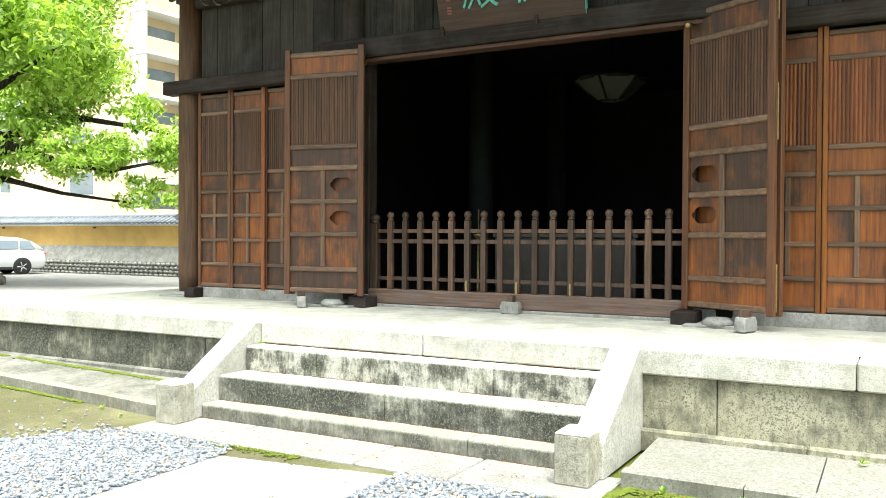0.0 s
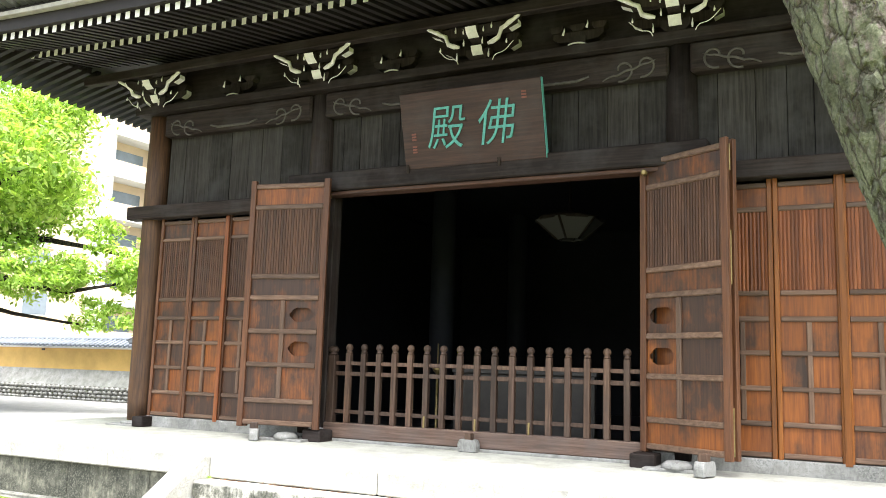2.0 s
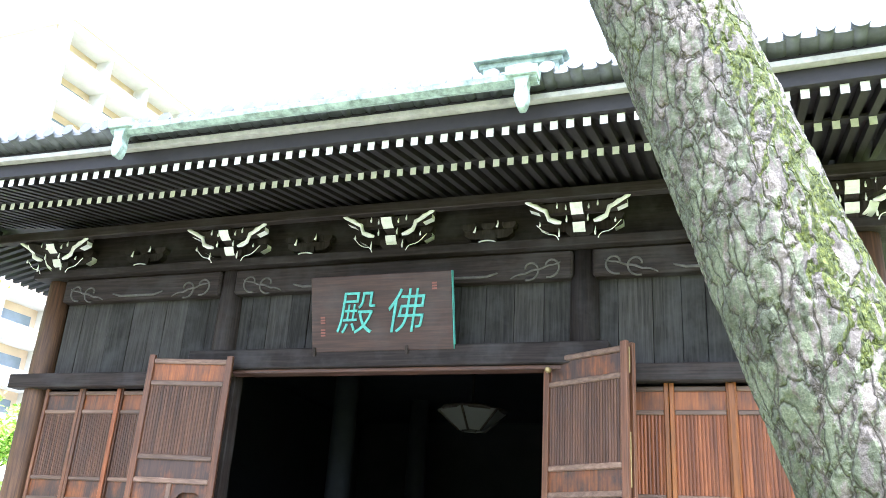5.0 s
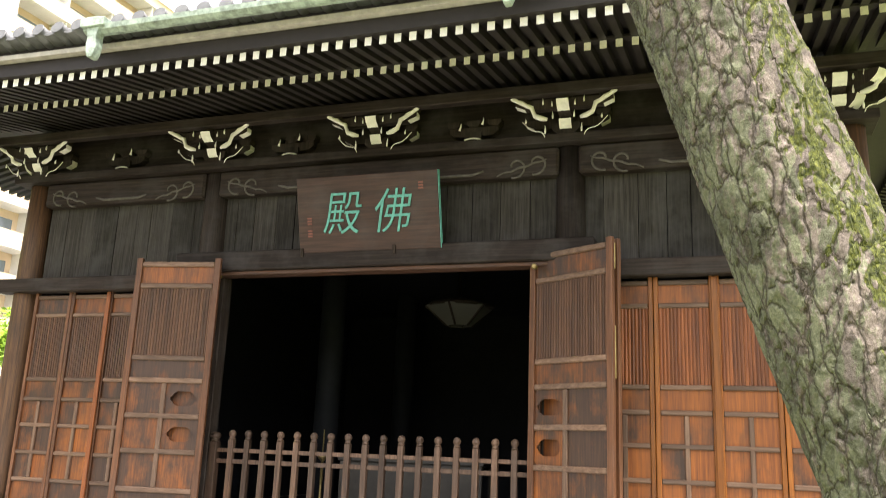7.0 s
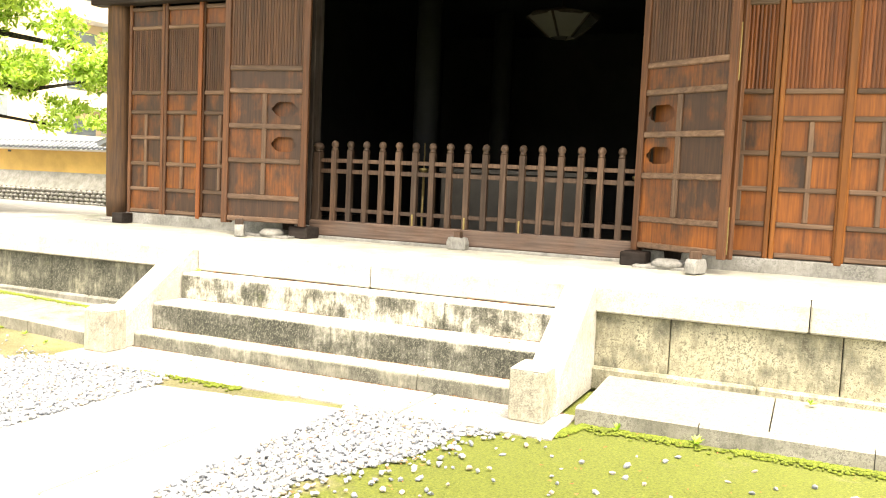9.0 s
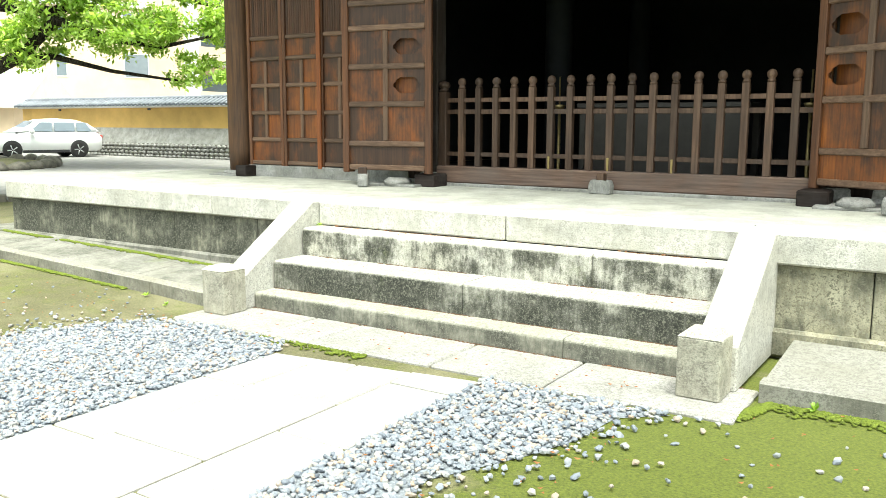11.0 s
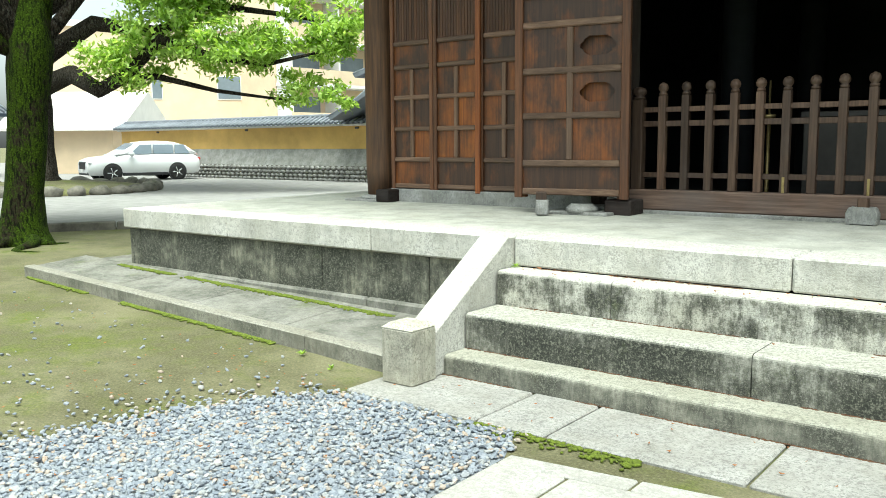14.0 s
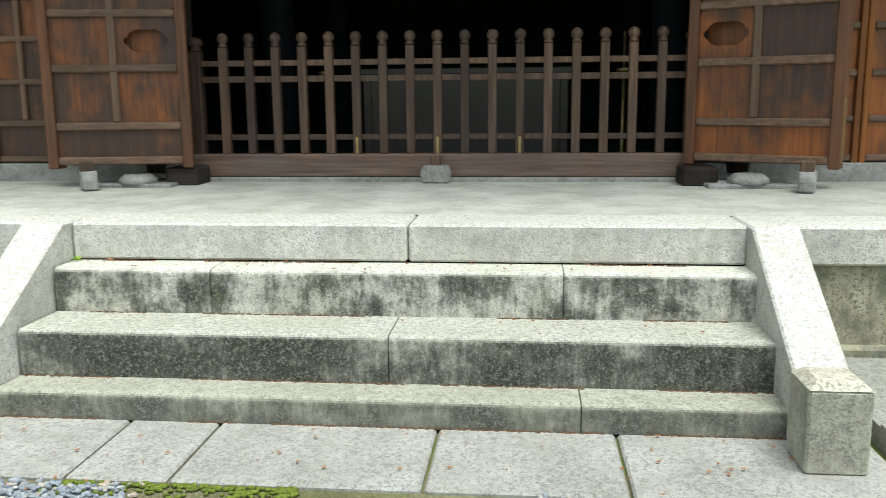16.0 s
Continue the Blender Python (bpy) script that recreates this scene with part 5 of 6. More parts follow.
def mossy_tree():
    t = thing("mossy_tree", "moss-covered tree with spreading roots beside the lane", "tree")
    bx, by, bz = -11.4, -1.8, 0.15
    bm = bmesh.new()
    prof = [(-0.1, 0.62), (0.08, 0.42), (0.3, 0.32), (0.8, 0.275), (1.5, 0.265), (2.1, 0.27), (2.6, 0.31), (3.0, 0.33), (3.4, 0.25), (3.9, 0.15)]
    tube(bm, [(bx + 0.07 * z, by + 0.08 * z, bz + z, r) for z, r in prof], 22, 0.22, 3)
    part("trunk", bm, M_MOSSBARK, t)
    forks = [((-0.9, -1.3, 5.0), 0.17), ((0.25, 0.6, 5.6), 0.20), ((-0.2, -0.3, 6.3), 0.16), ((-2.2, -3.2, 4.3), 0.13), ((0.9, 2.0, 5.0), 0.10), ((-1.5, 1.0, 5.8), 0.12)]
    tips = []
    for k, ((dx, dy, z), r) in enumerate(forks):
        bm = bmesh.new()
        o = (bx + 0.2, by + 0.22, bz + 2.8)
        m1 = (o[0] + dx * 0.35, o[1] + dy * 0.35, bz + 2.8 + (z - 2.8) * 0.45)
        tube(bm, [(*o, r * 1.15), (*m1, r * 0.9), (o[0] + dx * 0.75, o[1] + dy * 0.8, bz + 2.8 + (z - 2.8) * 0.75, r * 0.6), (o[0] + dx * 1.3, o[1] + dy * 1.3, bz + z + 0.4, r * 0.3)], 10, 0.15, k)
        part("limb", bm, M_MOSSBARK if k % 2 else M_DARKBARK, t)
        tips.append((o[0] + dx * 1.25, o[1] + dy * 1.25, bz + z + 0.3, 1.25))
    tips += [(-11.8, -2.5, 4.0, 0.45), (-11.6, -1.7, 4.1, 0.5), (-12.2, -3.6, 4.2, 0.9), (-13.0, -5.3, 4.0, 1.0), (-12.6, 0.4, 6.4, 1.3), (-11.5, -1.0, 6.8, 1.5)]
    leaves("crown", tips, 46000, 0.09, 5, M_LEAF, t)
    # clumps on the crown's shaded side, the shade put in as darker leaves
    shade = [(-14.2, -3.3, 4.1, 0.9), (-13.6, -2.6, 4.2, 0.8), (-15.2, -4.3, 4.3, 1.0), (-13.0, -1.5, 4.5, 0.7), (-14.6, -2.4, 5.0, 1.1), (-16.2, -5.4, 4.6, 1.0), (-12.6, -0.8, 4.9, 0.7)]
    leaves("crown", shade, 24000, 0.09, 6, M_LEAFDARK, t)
    roots(t, bx, by, bz, (-1.2, -0.3, 0.5, 2.2, 3.6, 4.4), 1.0, M_MOSSBARK, 0.12)


mossy_tree()


def camphor_tree():
    t = thing("camphor_tree", "large spreading camphor tree with dark crooked limbs and bright foliage", "tree")
    bx, by = -24.7, 5.3
    bm = bmesh.new()
    tube(bm, [(bx, by, 0.2, 0.95), (bx, by, 0.7, 0.46), (bx + 0.1, by, 1.6, 0.33), (bx, by + 0.1, 2.8, 0.29), (bx, by, 3.9, 0.33), (bx - 0.2, by - 0.2, 5.2, 0.45), (bx - 0.4, by, 7.5, 0.3), (bx - 0.2, by + 0.3, 9.5, 0.12)], 18, 0.25, 7)
    part("trunk", bm, M_DARKBARK, t)
    limb_paths = [
        [(bx, by, 3.4, 0.34), (-22.6, 5.3, 3.75, 0.27), (-21.3, 5.4, 3.2, 0.22), (-20.7, 5.8, 3.55, 0.20), (-19.7, 6.4, 4.6, 0.16), (-18.6, 7.4, 4.1, 0.11), (-17.6, 8.4, 3.9, 0.07), (-16.4, 9.6, 4.3, 0.03)],
        [(bx, by, 4.2, 0.32), (-22.8, 6.2, 5.3, 0.24), (-21.0, 7.2, 5.0, 0.18), (-19.4, 7.9, 5.7, 0.12), (-17.6, 9.4, 5.4, 0.06), (-16.0, 10.4, 5.0, 0.03)],
        [(-20.7, 5.8, 3.55, 0.12), (-20.2, 6.6, 3.6, 0.10), (-19.0, 7.7, 3.2, 0.06), (-17.5, 9.4, 2.9, 0.03)],
        [(bx, by, 5.0, 0.28), (-22.9, 5.0, 6.8, 0.2), (-20.8, 5.8, 8.0, 0.12), (-18.8, 7.2, 8.8, 0.05)],
        [(bx, by, 4.4, 0.3), (-26.2, 3.4, 5.2, 0.22), (-27.5, 0.9, 4.9, 0.15), (-28.8, -1.6, 5.2, 0.06)],
        [(bx, by, 6.0, 0.24), (-26.0, 5.8, 7.8, 0.16), (-27.6, 7.0, 9.5, 0.07)],
        [(bx, by, 5.5, 0.22), (-24.0, 7.5, 7.0, 0.15), (-22.5, 10.0, 8.2, 0.06)]]
    tips = []
    for k, p in enumerate(limb_paths):
        bm = bmesh.new()
        tube(bm, p, 9, 0.18, k)
        part("limb", bm, M_DARKBARK, t)
        for q in p[3 if k < 3 else 1:]:
            tips.append((q[0], q[1], q[2] + 0.4, 1.15 if q[0] < -18.5 else 0.75))
    tips += [(-19.0, 8.0, 7.0, 1.6), (-20.5, 7.0, 7.2, 1.7), (-16.6, 9.9, 4.5, 0.8), (-20.2, 8.2, 9.0, 1.6), (-22.5, 6.0, 9.5, 2.2), (-25.0, 4.0, 9.8, 2.4), (-27.5, 1.5, 7.5, 2.0), (-21.2, 9.0, 10.5, 2.3), (-24.5, 6.5, 12.0, 2.6), (-16.2, 9.8, 3.0, 0.55), (-28.5, -1.0, 6.0, 1.6), (-29.5, -3.2, 5.6, 1.4), (-26.0, 2.0, 5.2, 1.2), (-19.6, 6.6, 6.0, 1.2), (-17.8, 8.6, 4.6, 0.9)]
    leaves("crown", tips, 110000, 0.105, 11, M_LEAF, t)
    roots(t, bx, by, 0.4, (-1.5, -0.5, 0.4, 2.2, 3.8), 1.6, M_DARKBARK, 0.16)
    b = tagged(new("earth_bed"), "low raised bed of earth edged with boulders round the tree", "bed", "", "structure")
    bm = bmesh.new()
    lathe(bm, [(3.4, 0.12), (3.2, 0.34), (2.2, 0.46), (0.3, 0.58)], 26, at=(bx, by, 0))
    part("earth_mound", bm, M_SOIL, b)
    rng = random.Random(3)
    for k in range(30):
        a = 2 * math.pi * k / 30
        bm = bmesh.new()
        bmesh.ops.create_icosphere(bm, subdivisions=2, radius=1.0)
        sx, sy, sz = rng.uniform(0.28, 0.48), rng.uniform(0.2, 0.3), rng.uniform(0.16, 0.28)
        for v in bm.verts:
            v.co *= 1 + 0.25 * noise.noise(v.co * 1.4 + Vector((k, 0, 0)))
            v.co = Vector((v.co.x * sx, v.co.y * sy, v.co.z * sz))
        for f in bm.faces:
            f.smooth = True
        part("boulder", bm, M_BOULDER, b, at=pose(bx + 3.35 * math.cos(a), by + 3.35 * math.sin(a), 0.30, 0, 0, math.degrees(a) + 90))


camphor_tree()

r = thing("surface_root", "exposed grey tree root crossing the mossy yard", "root", kind="")
bm = bmesh.new()
tube(bm, [(-6.6, -6.1, 0.03, 0.10), (-5.9, -5.95, 0.10, 0.09), (-5.4, -5.80, 0.11, 0.075), (-4.9, -5.72, 0.09, 0.065), (-4.5, -5.62, 0.06, 0.05), (-4.15, -5.6, 0.0, 0.03)], 10, 0.2, 2)
part("root", bm, M_BOULDER, r)
bm = bmesh.new()
tube(bm, [(-6.4, -6.4, 0.02, 0.08), (-5.7, -6.2, 0.07, 0.08), (-5.3, -6.05, 0.06, 0.055), (-4.95, -5.95, 0.02, 0.035)], 10, 0.2, 4)
part("root", bm, M_BOULDER, r)


# ---- street side ----
def build_yellow_wall():
    w = structure(new("boundary_wall"), "ochre plaster boundary wall with tiled coping and cobble footing", "wall")
    x0, x1, y, z = -36.5, -8.0, 15.0, 0.18
    boxed("plaster", (x0, x1, y + 0.32, y + 0.75, z + 1.2, z + 2.2), M_YELLOW, w, bevel=0)
    bm = bmesh.new()
    prism_x(bm, [(y + 0.05, z + 0.62), (y + 0.30, z + 1.27), (y + 0.8, z + 1.27), (y + 0.9, z + 0.62)], x0, x1)
    part("battered_base", bm, M_GREYSTONE, w, "sloping grey rendered base")
    boxed("eave_plank", (x0, x1, y + 0.10, y + 0.95, z + 2.13, z + 2.20), M_PALE, w, bevel=0)
    bm = bmesh.new()
    prism_x(bm, [(y - 0.05, z + 2.20), (y + 0.5, z + 2.46), (y + 0.62, z + 2.46), (y + 1.1, z + 2.20)], x0, x1)
    part("coping", bm, M_SLATE, w, "blue-grey tiled coping")
    bm = bmesh.new()
    k = x0
    while k < x1:
        tube(bm, [(k, y - 0.10, z + 2.24, 0.06), (k, y + 0.5, z + 2.50, 0.06)], 6)
        k += 0.27
    tube(bm, [(x0, y + 0.55, z + 2.53, 0.09), (x1, y + 0.55, z + 2.53, 0.09)], 8)
    tagged(part("coping_tiles", bm, M_SLATE, w), kind="stuff")
    for xx in np.arange(x0 + 3, x1, 6.4):
        boxed("drain_hole", (xx, xx + 0.16, y + 0.28, y + 0.33, z + 2.02, z + 2.10), M_TRIM, w, bevel=0)
    boxed("mortar", (x0, x1, y + 0.03, y + 0.9, 0.0, z + 0.62), M_BOULDER, w, bevel=0)
    bm = bmesh.new()
    bmesh.ops.create_icosphere(bm, subdivisions=1, radius=1.0)
    for v in bm.verts:
        v.co = Vector((v.co.x * 0.14, v.co.y * 0.10, v.co.z * 0.085)) * (1 + 0.2 * noise.noise(v.co * 1.3))
    for f in bm.faces:
        f.smooth = True
    cob = mesh_of("cobble", bm, M_GREYSTONE)
    rng = random.Random(9)
    for row in range(4):
        xx = x0 + (row % 2) * 0.13
        while xx < -15.5:
            part("cobble", cob, None, w, at=pose(xx, y + 0.02, z + 0.09 + 0.15 * row, 0, 0, rng.uniform(-20, 20)))
            xx += rng.uniform(0.25, 0.31)


build_yellow_wall()


def build_gate():
    g = thing("tiled_gate", "small tiled gate roof rising at the end of the ochre wall", "gate")
    boxed("gate_wall", (-19.0, -16.0, 14.7, 15.9, 0.0, 2.7), M_YELLOW, g, bevel=0)
    for x0, z0, x1, z1, y0, y1, n in ((-21.0, 2.62, -18.9, 3.62, 14.2, 16.6, 9), (-20.0, 4.12, -18.6, 4.55, 14.5, 16.3, 7)):
        bm = bmesh.new()
        prism(bm, [(x0, z0), ((x0 + x1) / 2, z0 + (z1 - z0) * 0.40), (x1, z1), (-16.0, z1), (-16.0, z1 - 0.2), (x1, z1 - 0.2), (x0 + 0.1, z0 - 0.12)], y0, y1)
        part("gate_roof", bm, M_SLATE, g, "blue-grey tiled roof slope")
        bm = bmesh.new()
        for k in range(n):
            y = y0 + 0.08 + (y1 - y0 - 0.16) * k / (n - 1)
            tube(bm, [(x0 - 0.03, y, z0 + 0.02, 0.065), ((x0 + x1) / 2, y, z0 + (z1 - z0) * 0.40 + 0.03, 0.06), (x1, y, z1 + 0.03, 0.06)], 7)
        tagged(part("gate_tiles", bm, M_SLATE, g), kind="stuff")
    boxed("gate_post", (-18.6, -18.3, 14.8, 15.1, 2.6, 4.35), M_OLD, g, bevel=0.01)


build_gate()


def wheel(parent, x, y, z, r, w):
    bm = bmesh.new()
    lathe(bm, [(r * 0.68, -w / 2), (r * 0.95, -w / 2), (r, -w / 2 + 0.03), (r, w / 2 - 0.03), (r * 0.95, w / 2), (r * 0.68, w / 2)], 24, axis='y')
    t = part("wheel", bm, M_RUBBER, parent, at=(x, y, z))
    for s in (-1, 1):
        bm = bmesh.new()
        lathe(bm, [(r * 0.66, s * w * 0.40), (r * 0.66, s * w * 0.50), (r * 0.60, s * w * 0.46), (r * 0.56, s * w * 0.30), (0.02, s * w * 0.32)], 24, axis='y')
        part("rim", bm, M_ALLOY, t)
        for k in range(5):
            a = 2 * math.pi * k / 5
            bm = bmesh.new()
            tube(bm, [(0.03 * math.cos(a), s * w * 0.42, 0.03 * math.sin(a), 0.03), (r * 0.62 * math.cos(a), s * w * 0.47, r * 0.62 * math.sin(a), 0.025)], 6)
            part("spoke", bm, M_ALLOY, t)


def loft(bm, sections, mat=0):
    """Skins closed (x, y, z) rings of equal count."""
    rs = [[bm.verts.new(p) for p in s] for s in sections]
    n = len(rs[0])
    for p, q in zip(rs, rs[1:]):
        for i in range(n):
            f = bm.faces.new((p[i], p[(i + 1) % n], q[(i + 1) % n], q[i]))
            f.smooth, f.material_index = True, mat
    bm.faces.new(rs[0][::-1]); bm.faces.new(rs[-1])


def car_section(x, w, z0, z1, r=0.12):
    return [(x, -w + r, z0), (x, w - r, z0), (x, w, z0 + r), (x, w * 1.0, (z0 + z1) / 2), (x, w * 0.97, z1 - r), (x, w - r * 1.6, z1), (x, -w + r * 1.6, z1), (x, -w * 0.97, z1 - r), (x, -w, (z0 + z1) / 2), (x, -w, z0 + r)]


def build_suv():
    c = thing("parked_car", "white station-type car parked beside the ochre wall", "car", (-30.0, 12.1, 0.205), 256)
    bm = bmesh.new()
    loft(bm, [car_section(*s) for s in ((2.28, 0.62, 0.38, 0.72), (2.22, 0.80, 0.26, 0.84), (1.9, 0.90, 0.24, 0.95), (1.1, 0.92, 0.24, 1.04), (0.8, 0.93, 0.24, 1.07), (-1.2, 0.93, 0.24, 1.08), (-2.0, 0.90, 0.26, 1.05), (-2.25, 0.82, 0.32, 0.98), (-2.32, 0.66, 0.42, 0.85))])
    body = part("body", bm, M_CARPAINT, c)
    bm = bmesh.new()
    loft(bm, [car_section(x, w, z0, z1, 0.07) for x, w, z0, z1 in ((1.20, 0.80, 1.00, 1.05), (0.50, 0.76, 1.04, 1.42), (0.1, 0.73, 1.05, 1.57), (-0.5, 0.72, 1.05, 1.62), (-1.2, 0.71, 1.05, 1.57), (-1.75, 0.70, 1.05, 1.42), (-2.22, 0.74, 1.0, 1.10))])
    part("cabin", bm, M_CARPAINT, c)
    for s in (-1, 1):
        for x0, x1, x2, x3 in ((0.62, -0.25, -0.25, 0.22), (-0.33, -1.15, -1.15, -0.33), (-1.23, -1.85, -1.62, -1.23)):
            bm = bmesh.new()
            q = [(x0, s * 0.775, 1.09), (x1, s * 0.775, 1.09), (x2, s * 0.735, 1.46), (x3, s * 0.735, 1.46)]
            a = [bm.verts.new(p) for p in q]
            b = [bm.verts.new((p[0], p[1] - s * 0.02, p[2])) for p in q]
            bm.faces.new(a); bm.faces.new(b[::-1])
            for i in range(4):
                bm.faces.new((a[i], b[i], b[(i + 1) % 4], a[(i + 1) % 4]))
            part("side_window", bm, M_CARGLASS, c)
        boxed("headlight", (2.08, 2.235, *sorted((s * 0.50, s * 0.80)), 0.66, 0.78), M_ALLOY, c, "clear headlight", 0.03)
        boxed("tail_lamp", (-2.31, -2.16, *sorted((s * 0.50, s * 0.80)), 0.80, 0.93), M_RED, c, "red tail lamp", 0.03)
        bm = bmesh.new()
        bmesh.ops.create_icosphere(bm, subdivisions=2, radius=0.11)
        part("mirror", bm, M_CARPAINT, c, at=(0.62, s * 0.98, 1.09))
        for x in (1.38, -1.25):
            wheel(c, x, s * 0.82, 0.34, 0.345, 0.24)
            bm = bmesh.new()
            lathe(bm, [(0.375, s * 0.885), (0.375, s * 0.934)], 24, at=(x, 0, 0.36), axis='y')
            part("wheel_arch", bm, M_TRIM, c)
        boxed("side_skirt", (-0.85, 0.98, *sorted((s * 0.86, s * 0.925)), 0.22, 0.34), M_TRIM, c, bevel=0.02)
    bm = bmesh.new()
    q = [(1.0, -0.70, 1.08), (1.0, 0.70, 1.08), (0.36, 0.60, 1.50), (0.36, -0.60, 1.50)]
    bm.faces.new([bm.verts.new((x + 0.03, y, z + 0.03)) for x, y, z in q])
    bmesh.ops.solidify(bm, geom=bm.faces[:], thickness=0.02)
    part("windscreen", bm, M_CARGLASS, c)
    boxed("grille", (2.20, 2.295, -0.42, 0.42, 0.48, 0.80), M_TRIM, c, "dark grille", 0.03)
    boxed("number_plate", (2.295, 2.31, -0.17, 0.17, 0.40, 0.50), M_PALE, c, bevel=0.004)
    boxed("lower_intake", (2.16, 2.262, -0.66, 0.66, 0.27, 0.40), M_TRIM, c, bevel=0.02)


build_suv()


def build_offroader():
    c = thing("boxy_van", "white boxy off-road car with a covered spare wheel at the back", "car", (-29.2, 1.35, 0.205), 159)
    bm = bmesh.new()
    box(bm, -2.0, 2.1, -0.88, 0.88, 0.42, 1.15, 0.06)
    part("body", bm, M_CARPAINT, c)
    bm = bmesh.new()
    prism(bm, [(-1.98, 1.15), (0.75, 1.15), (0.45, 1.92), (-1.90, 1.95)], -0.84, 0.84)
    bmesh.ops.bevel(bm, geom=bm.edges[:], offset=0.07, segments=2, affect='EDGES')
    part("cabin", bm, M_CARPAINT, c)
    boxed("rear_window", (-1.985, -1.93, -0.60, 0.60, 1.28, 1.76), M_GLASS, c, bevel=0.02)
    for s in (-1, 1):
        for x0, x1 in ((-1.7, -0.95), (-0.8, -0.1), (0.0, 0.45)):
            boxed("side_window", (x0, x1, *sorted((s * 0.80, s * 0.85)), 1.25, 1.78), M_GLASS, c, bevel=0.02)
        boxed("tail_lamp", (-2.03, -1.95, *sorted((s * 0.66, s * 0.84)), 0.66, 0.80), M_RED, c, "red tail lamp", 0.015)
        for x in (1.3, -1.25):
            wheel(c, x, s * 0.76, 0.37, 0.37, 0.25)
    bm = bmesh.new()
    lathe(bm, [(0.30, 0.0), (0.36, 0.04), (0.36, 0.18), (0.30, 0.22)], 24, axis='x')
    part("spare_wheel_cover", bm, M_CARPAINT, c, "white round spare wheel cover", at=(-2.22, 0.05, 1.05))
    boxed("number_plate", (-2.03, -1.99, 0.42, 0.74, 0.78, 0.92), M_TRIM, c, bevel=0.004)
    boxed("rear_bumper", (-2.12, -1.9, -0.86, 0.86, 0.42, 0.58), M_PALE, c, bevel=0.03)


build_offroader()


def build_garage():
    g = thing("garage_house", "low white-walled building with a blue-grey roof and navy gate", "building", kind="")
    g.matrix_basis = pose(-39.6, 10.6, 0.2, 0, 0, 22)
    boxed("wall", (-6.0, 0.0, -24.0, 0.0, 0.0, 2.9), M_PALE, g, bevel=0)
    bm = bmesh.new()
    prism(bm, [(0.7, 2.85), (0.7, 2.98), (-3.0, 5.6), (-6.7, 2.98), (-6.7, 2.85)], -24.5, 0.4)
    part("roof", bm, M_SLATE, g, "blue-grey tiled roof")
    bm = bmesh.new()
    for k in range(86):
        y = 0.3 - 0.285 * k
        tube(bm, [(0.72, y, 3.02, 0.05), (-3.0, y, 5.66, 0.05)], 5)
    tagged(part("tile_rows", bm, M_SLATE, g), kind="stuff")
    boxed("gutter", (0.66, 0.80, -24.5, 0.4, 2.80, 2.95), M_NAVY, g, bevel=0.01)
    for k in range(22):
        boxed("gate_board", (0.05, 0.10, -4.4 + 0.19 * k + 0.004, -4.4 + 0.19 * (k + 1) - 0.004, 0.15, 1.75), M_NAVY, g, bevel=0.004)
    # flat slab on the white wall; its darker colour stands for the shade there
    boxed("garage_shade_slab", (-0.02, 0.03, -10.0, -4.9, 0.0, 2.4), M_CREAM, g, "cream slab whose darker tone stands in for the shaded garage front", 0)
    boxed("base_strip", (0.0, 0.06, -4.4, 0.0, 0.0, 0.15), M_PALE, g, bevel=0)


build_garage()


def build_pale_house():
    g = thing("pale_house", "small pale house with a wide white roof beyond the lane", "house", kind="")
    g.matrix_basis = pose(-43.0, 17.5, 0.2, 0, 0, 40)
    boxed("wall", (-2.5, 2.5, -4.0, 4.0, 0, 2.3), M_CREAM, g, bevel=0)
    bm = bmesh.new()
    prism_x(bm, [(-4.6, 2.2), (-4.6, 2.35), (0.0, 4.4), (4.6, 2.35), (4.6, 2.2)], -3.2, 3.2)
    part("roof", bm, M_PALE, g, "white metal roof")
    for y in (-2.2, -0.4, 1.4):
        boxed("window", (2.49, 2.53, y, y + 0.7, 0.9, 1.9), M_GLASS, g, bevel=0)


build_pale_house()

for k, (px, py) in enumerate(((-24.6, 2.6),)):
    p = thing("bollard", "white-painted post at the edge of the tree bed", "post", (px, py, 0.25))
    bm = bmesh.new()
    lathe(bm, [(0.09, 0), (0.09, 1.02), (0.07, 1.05), (0.02, 1.06)], 14)
    part("post", bm, M_PALE, p)
b = thing("metal_barrier", "folded grey tubular barrier lying behind the tree", "barrier", (-27.5, 3.4, 0.3), 60)
for (xa, za), (xb, zb) in (((-1.2, 0.3), (0.9, 1.0)), ((-0.8, 0.3), (1.0, 0.75)), ((-1.2, 0.3), (1.1, 0.32)), ((0.2, 1.15), (1.1, 0.7))):
    bm = bmesh.new()
    tube(bm, [(xa, 0, za, 0.04), (xb, 0, zb, 0.04)], 8)
    part("bar", bm, M_ALLOY, b)
boxed("foot", (-1.2, 1.1, -0.1, 0.1, -0.1, 0.30), M_ALLOY, b, bevel=0.02)


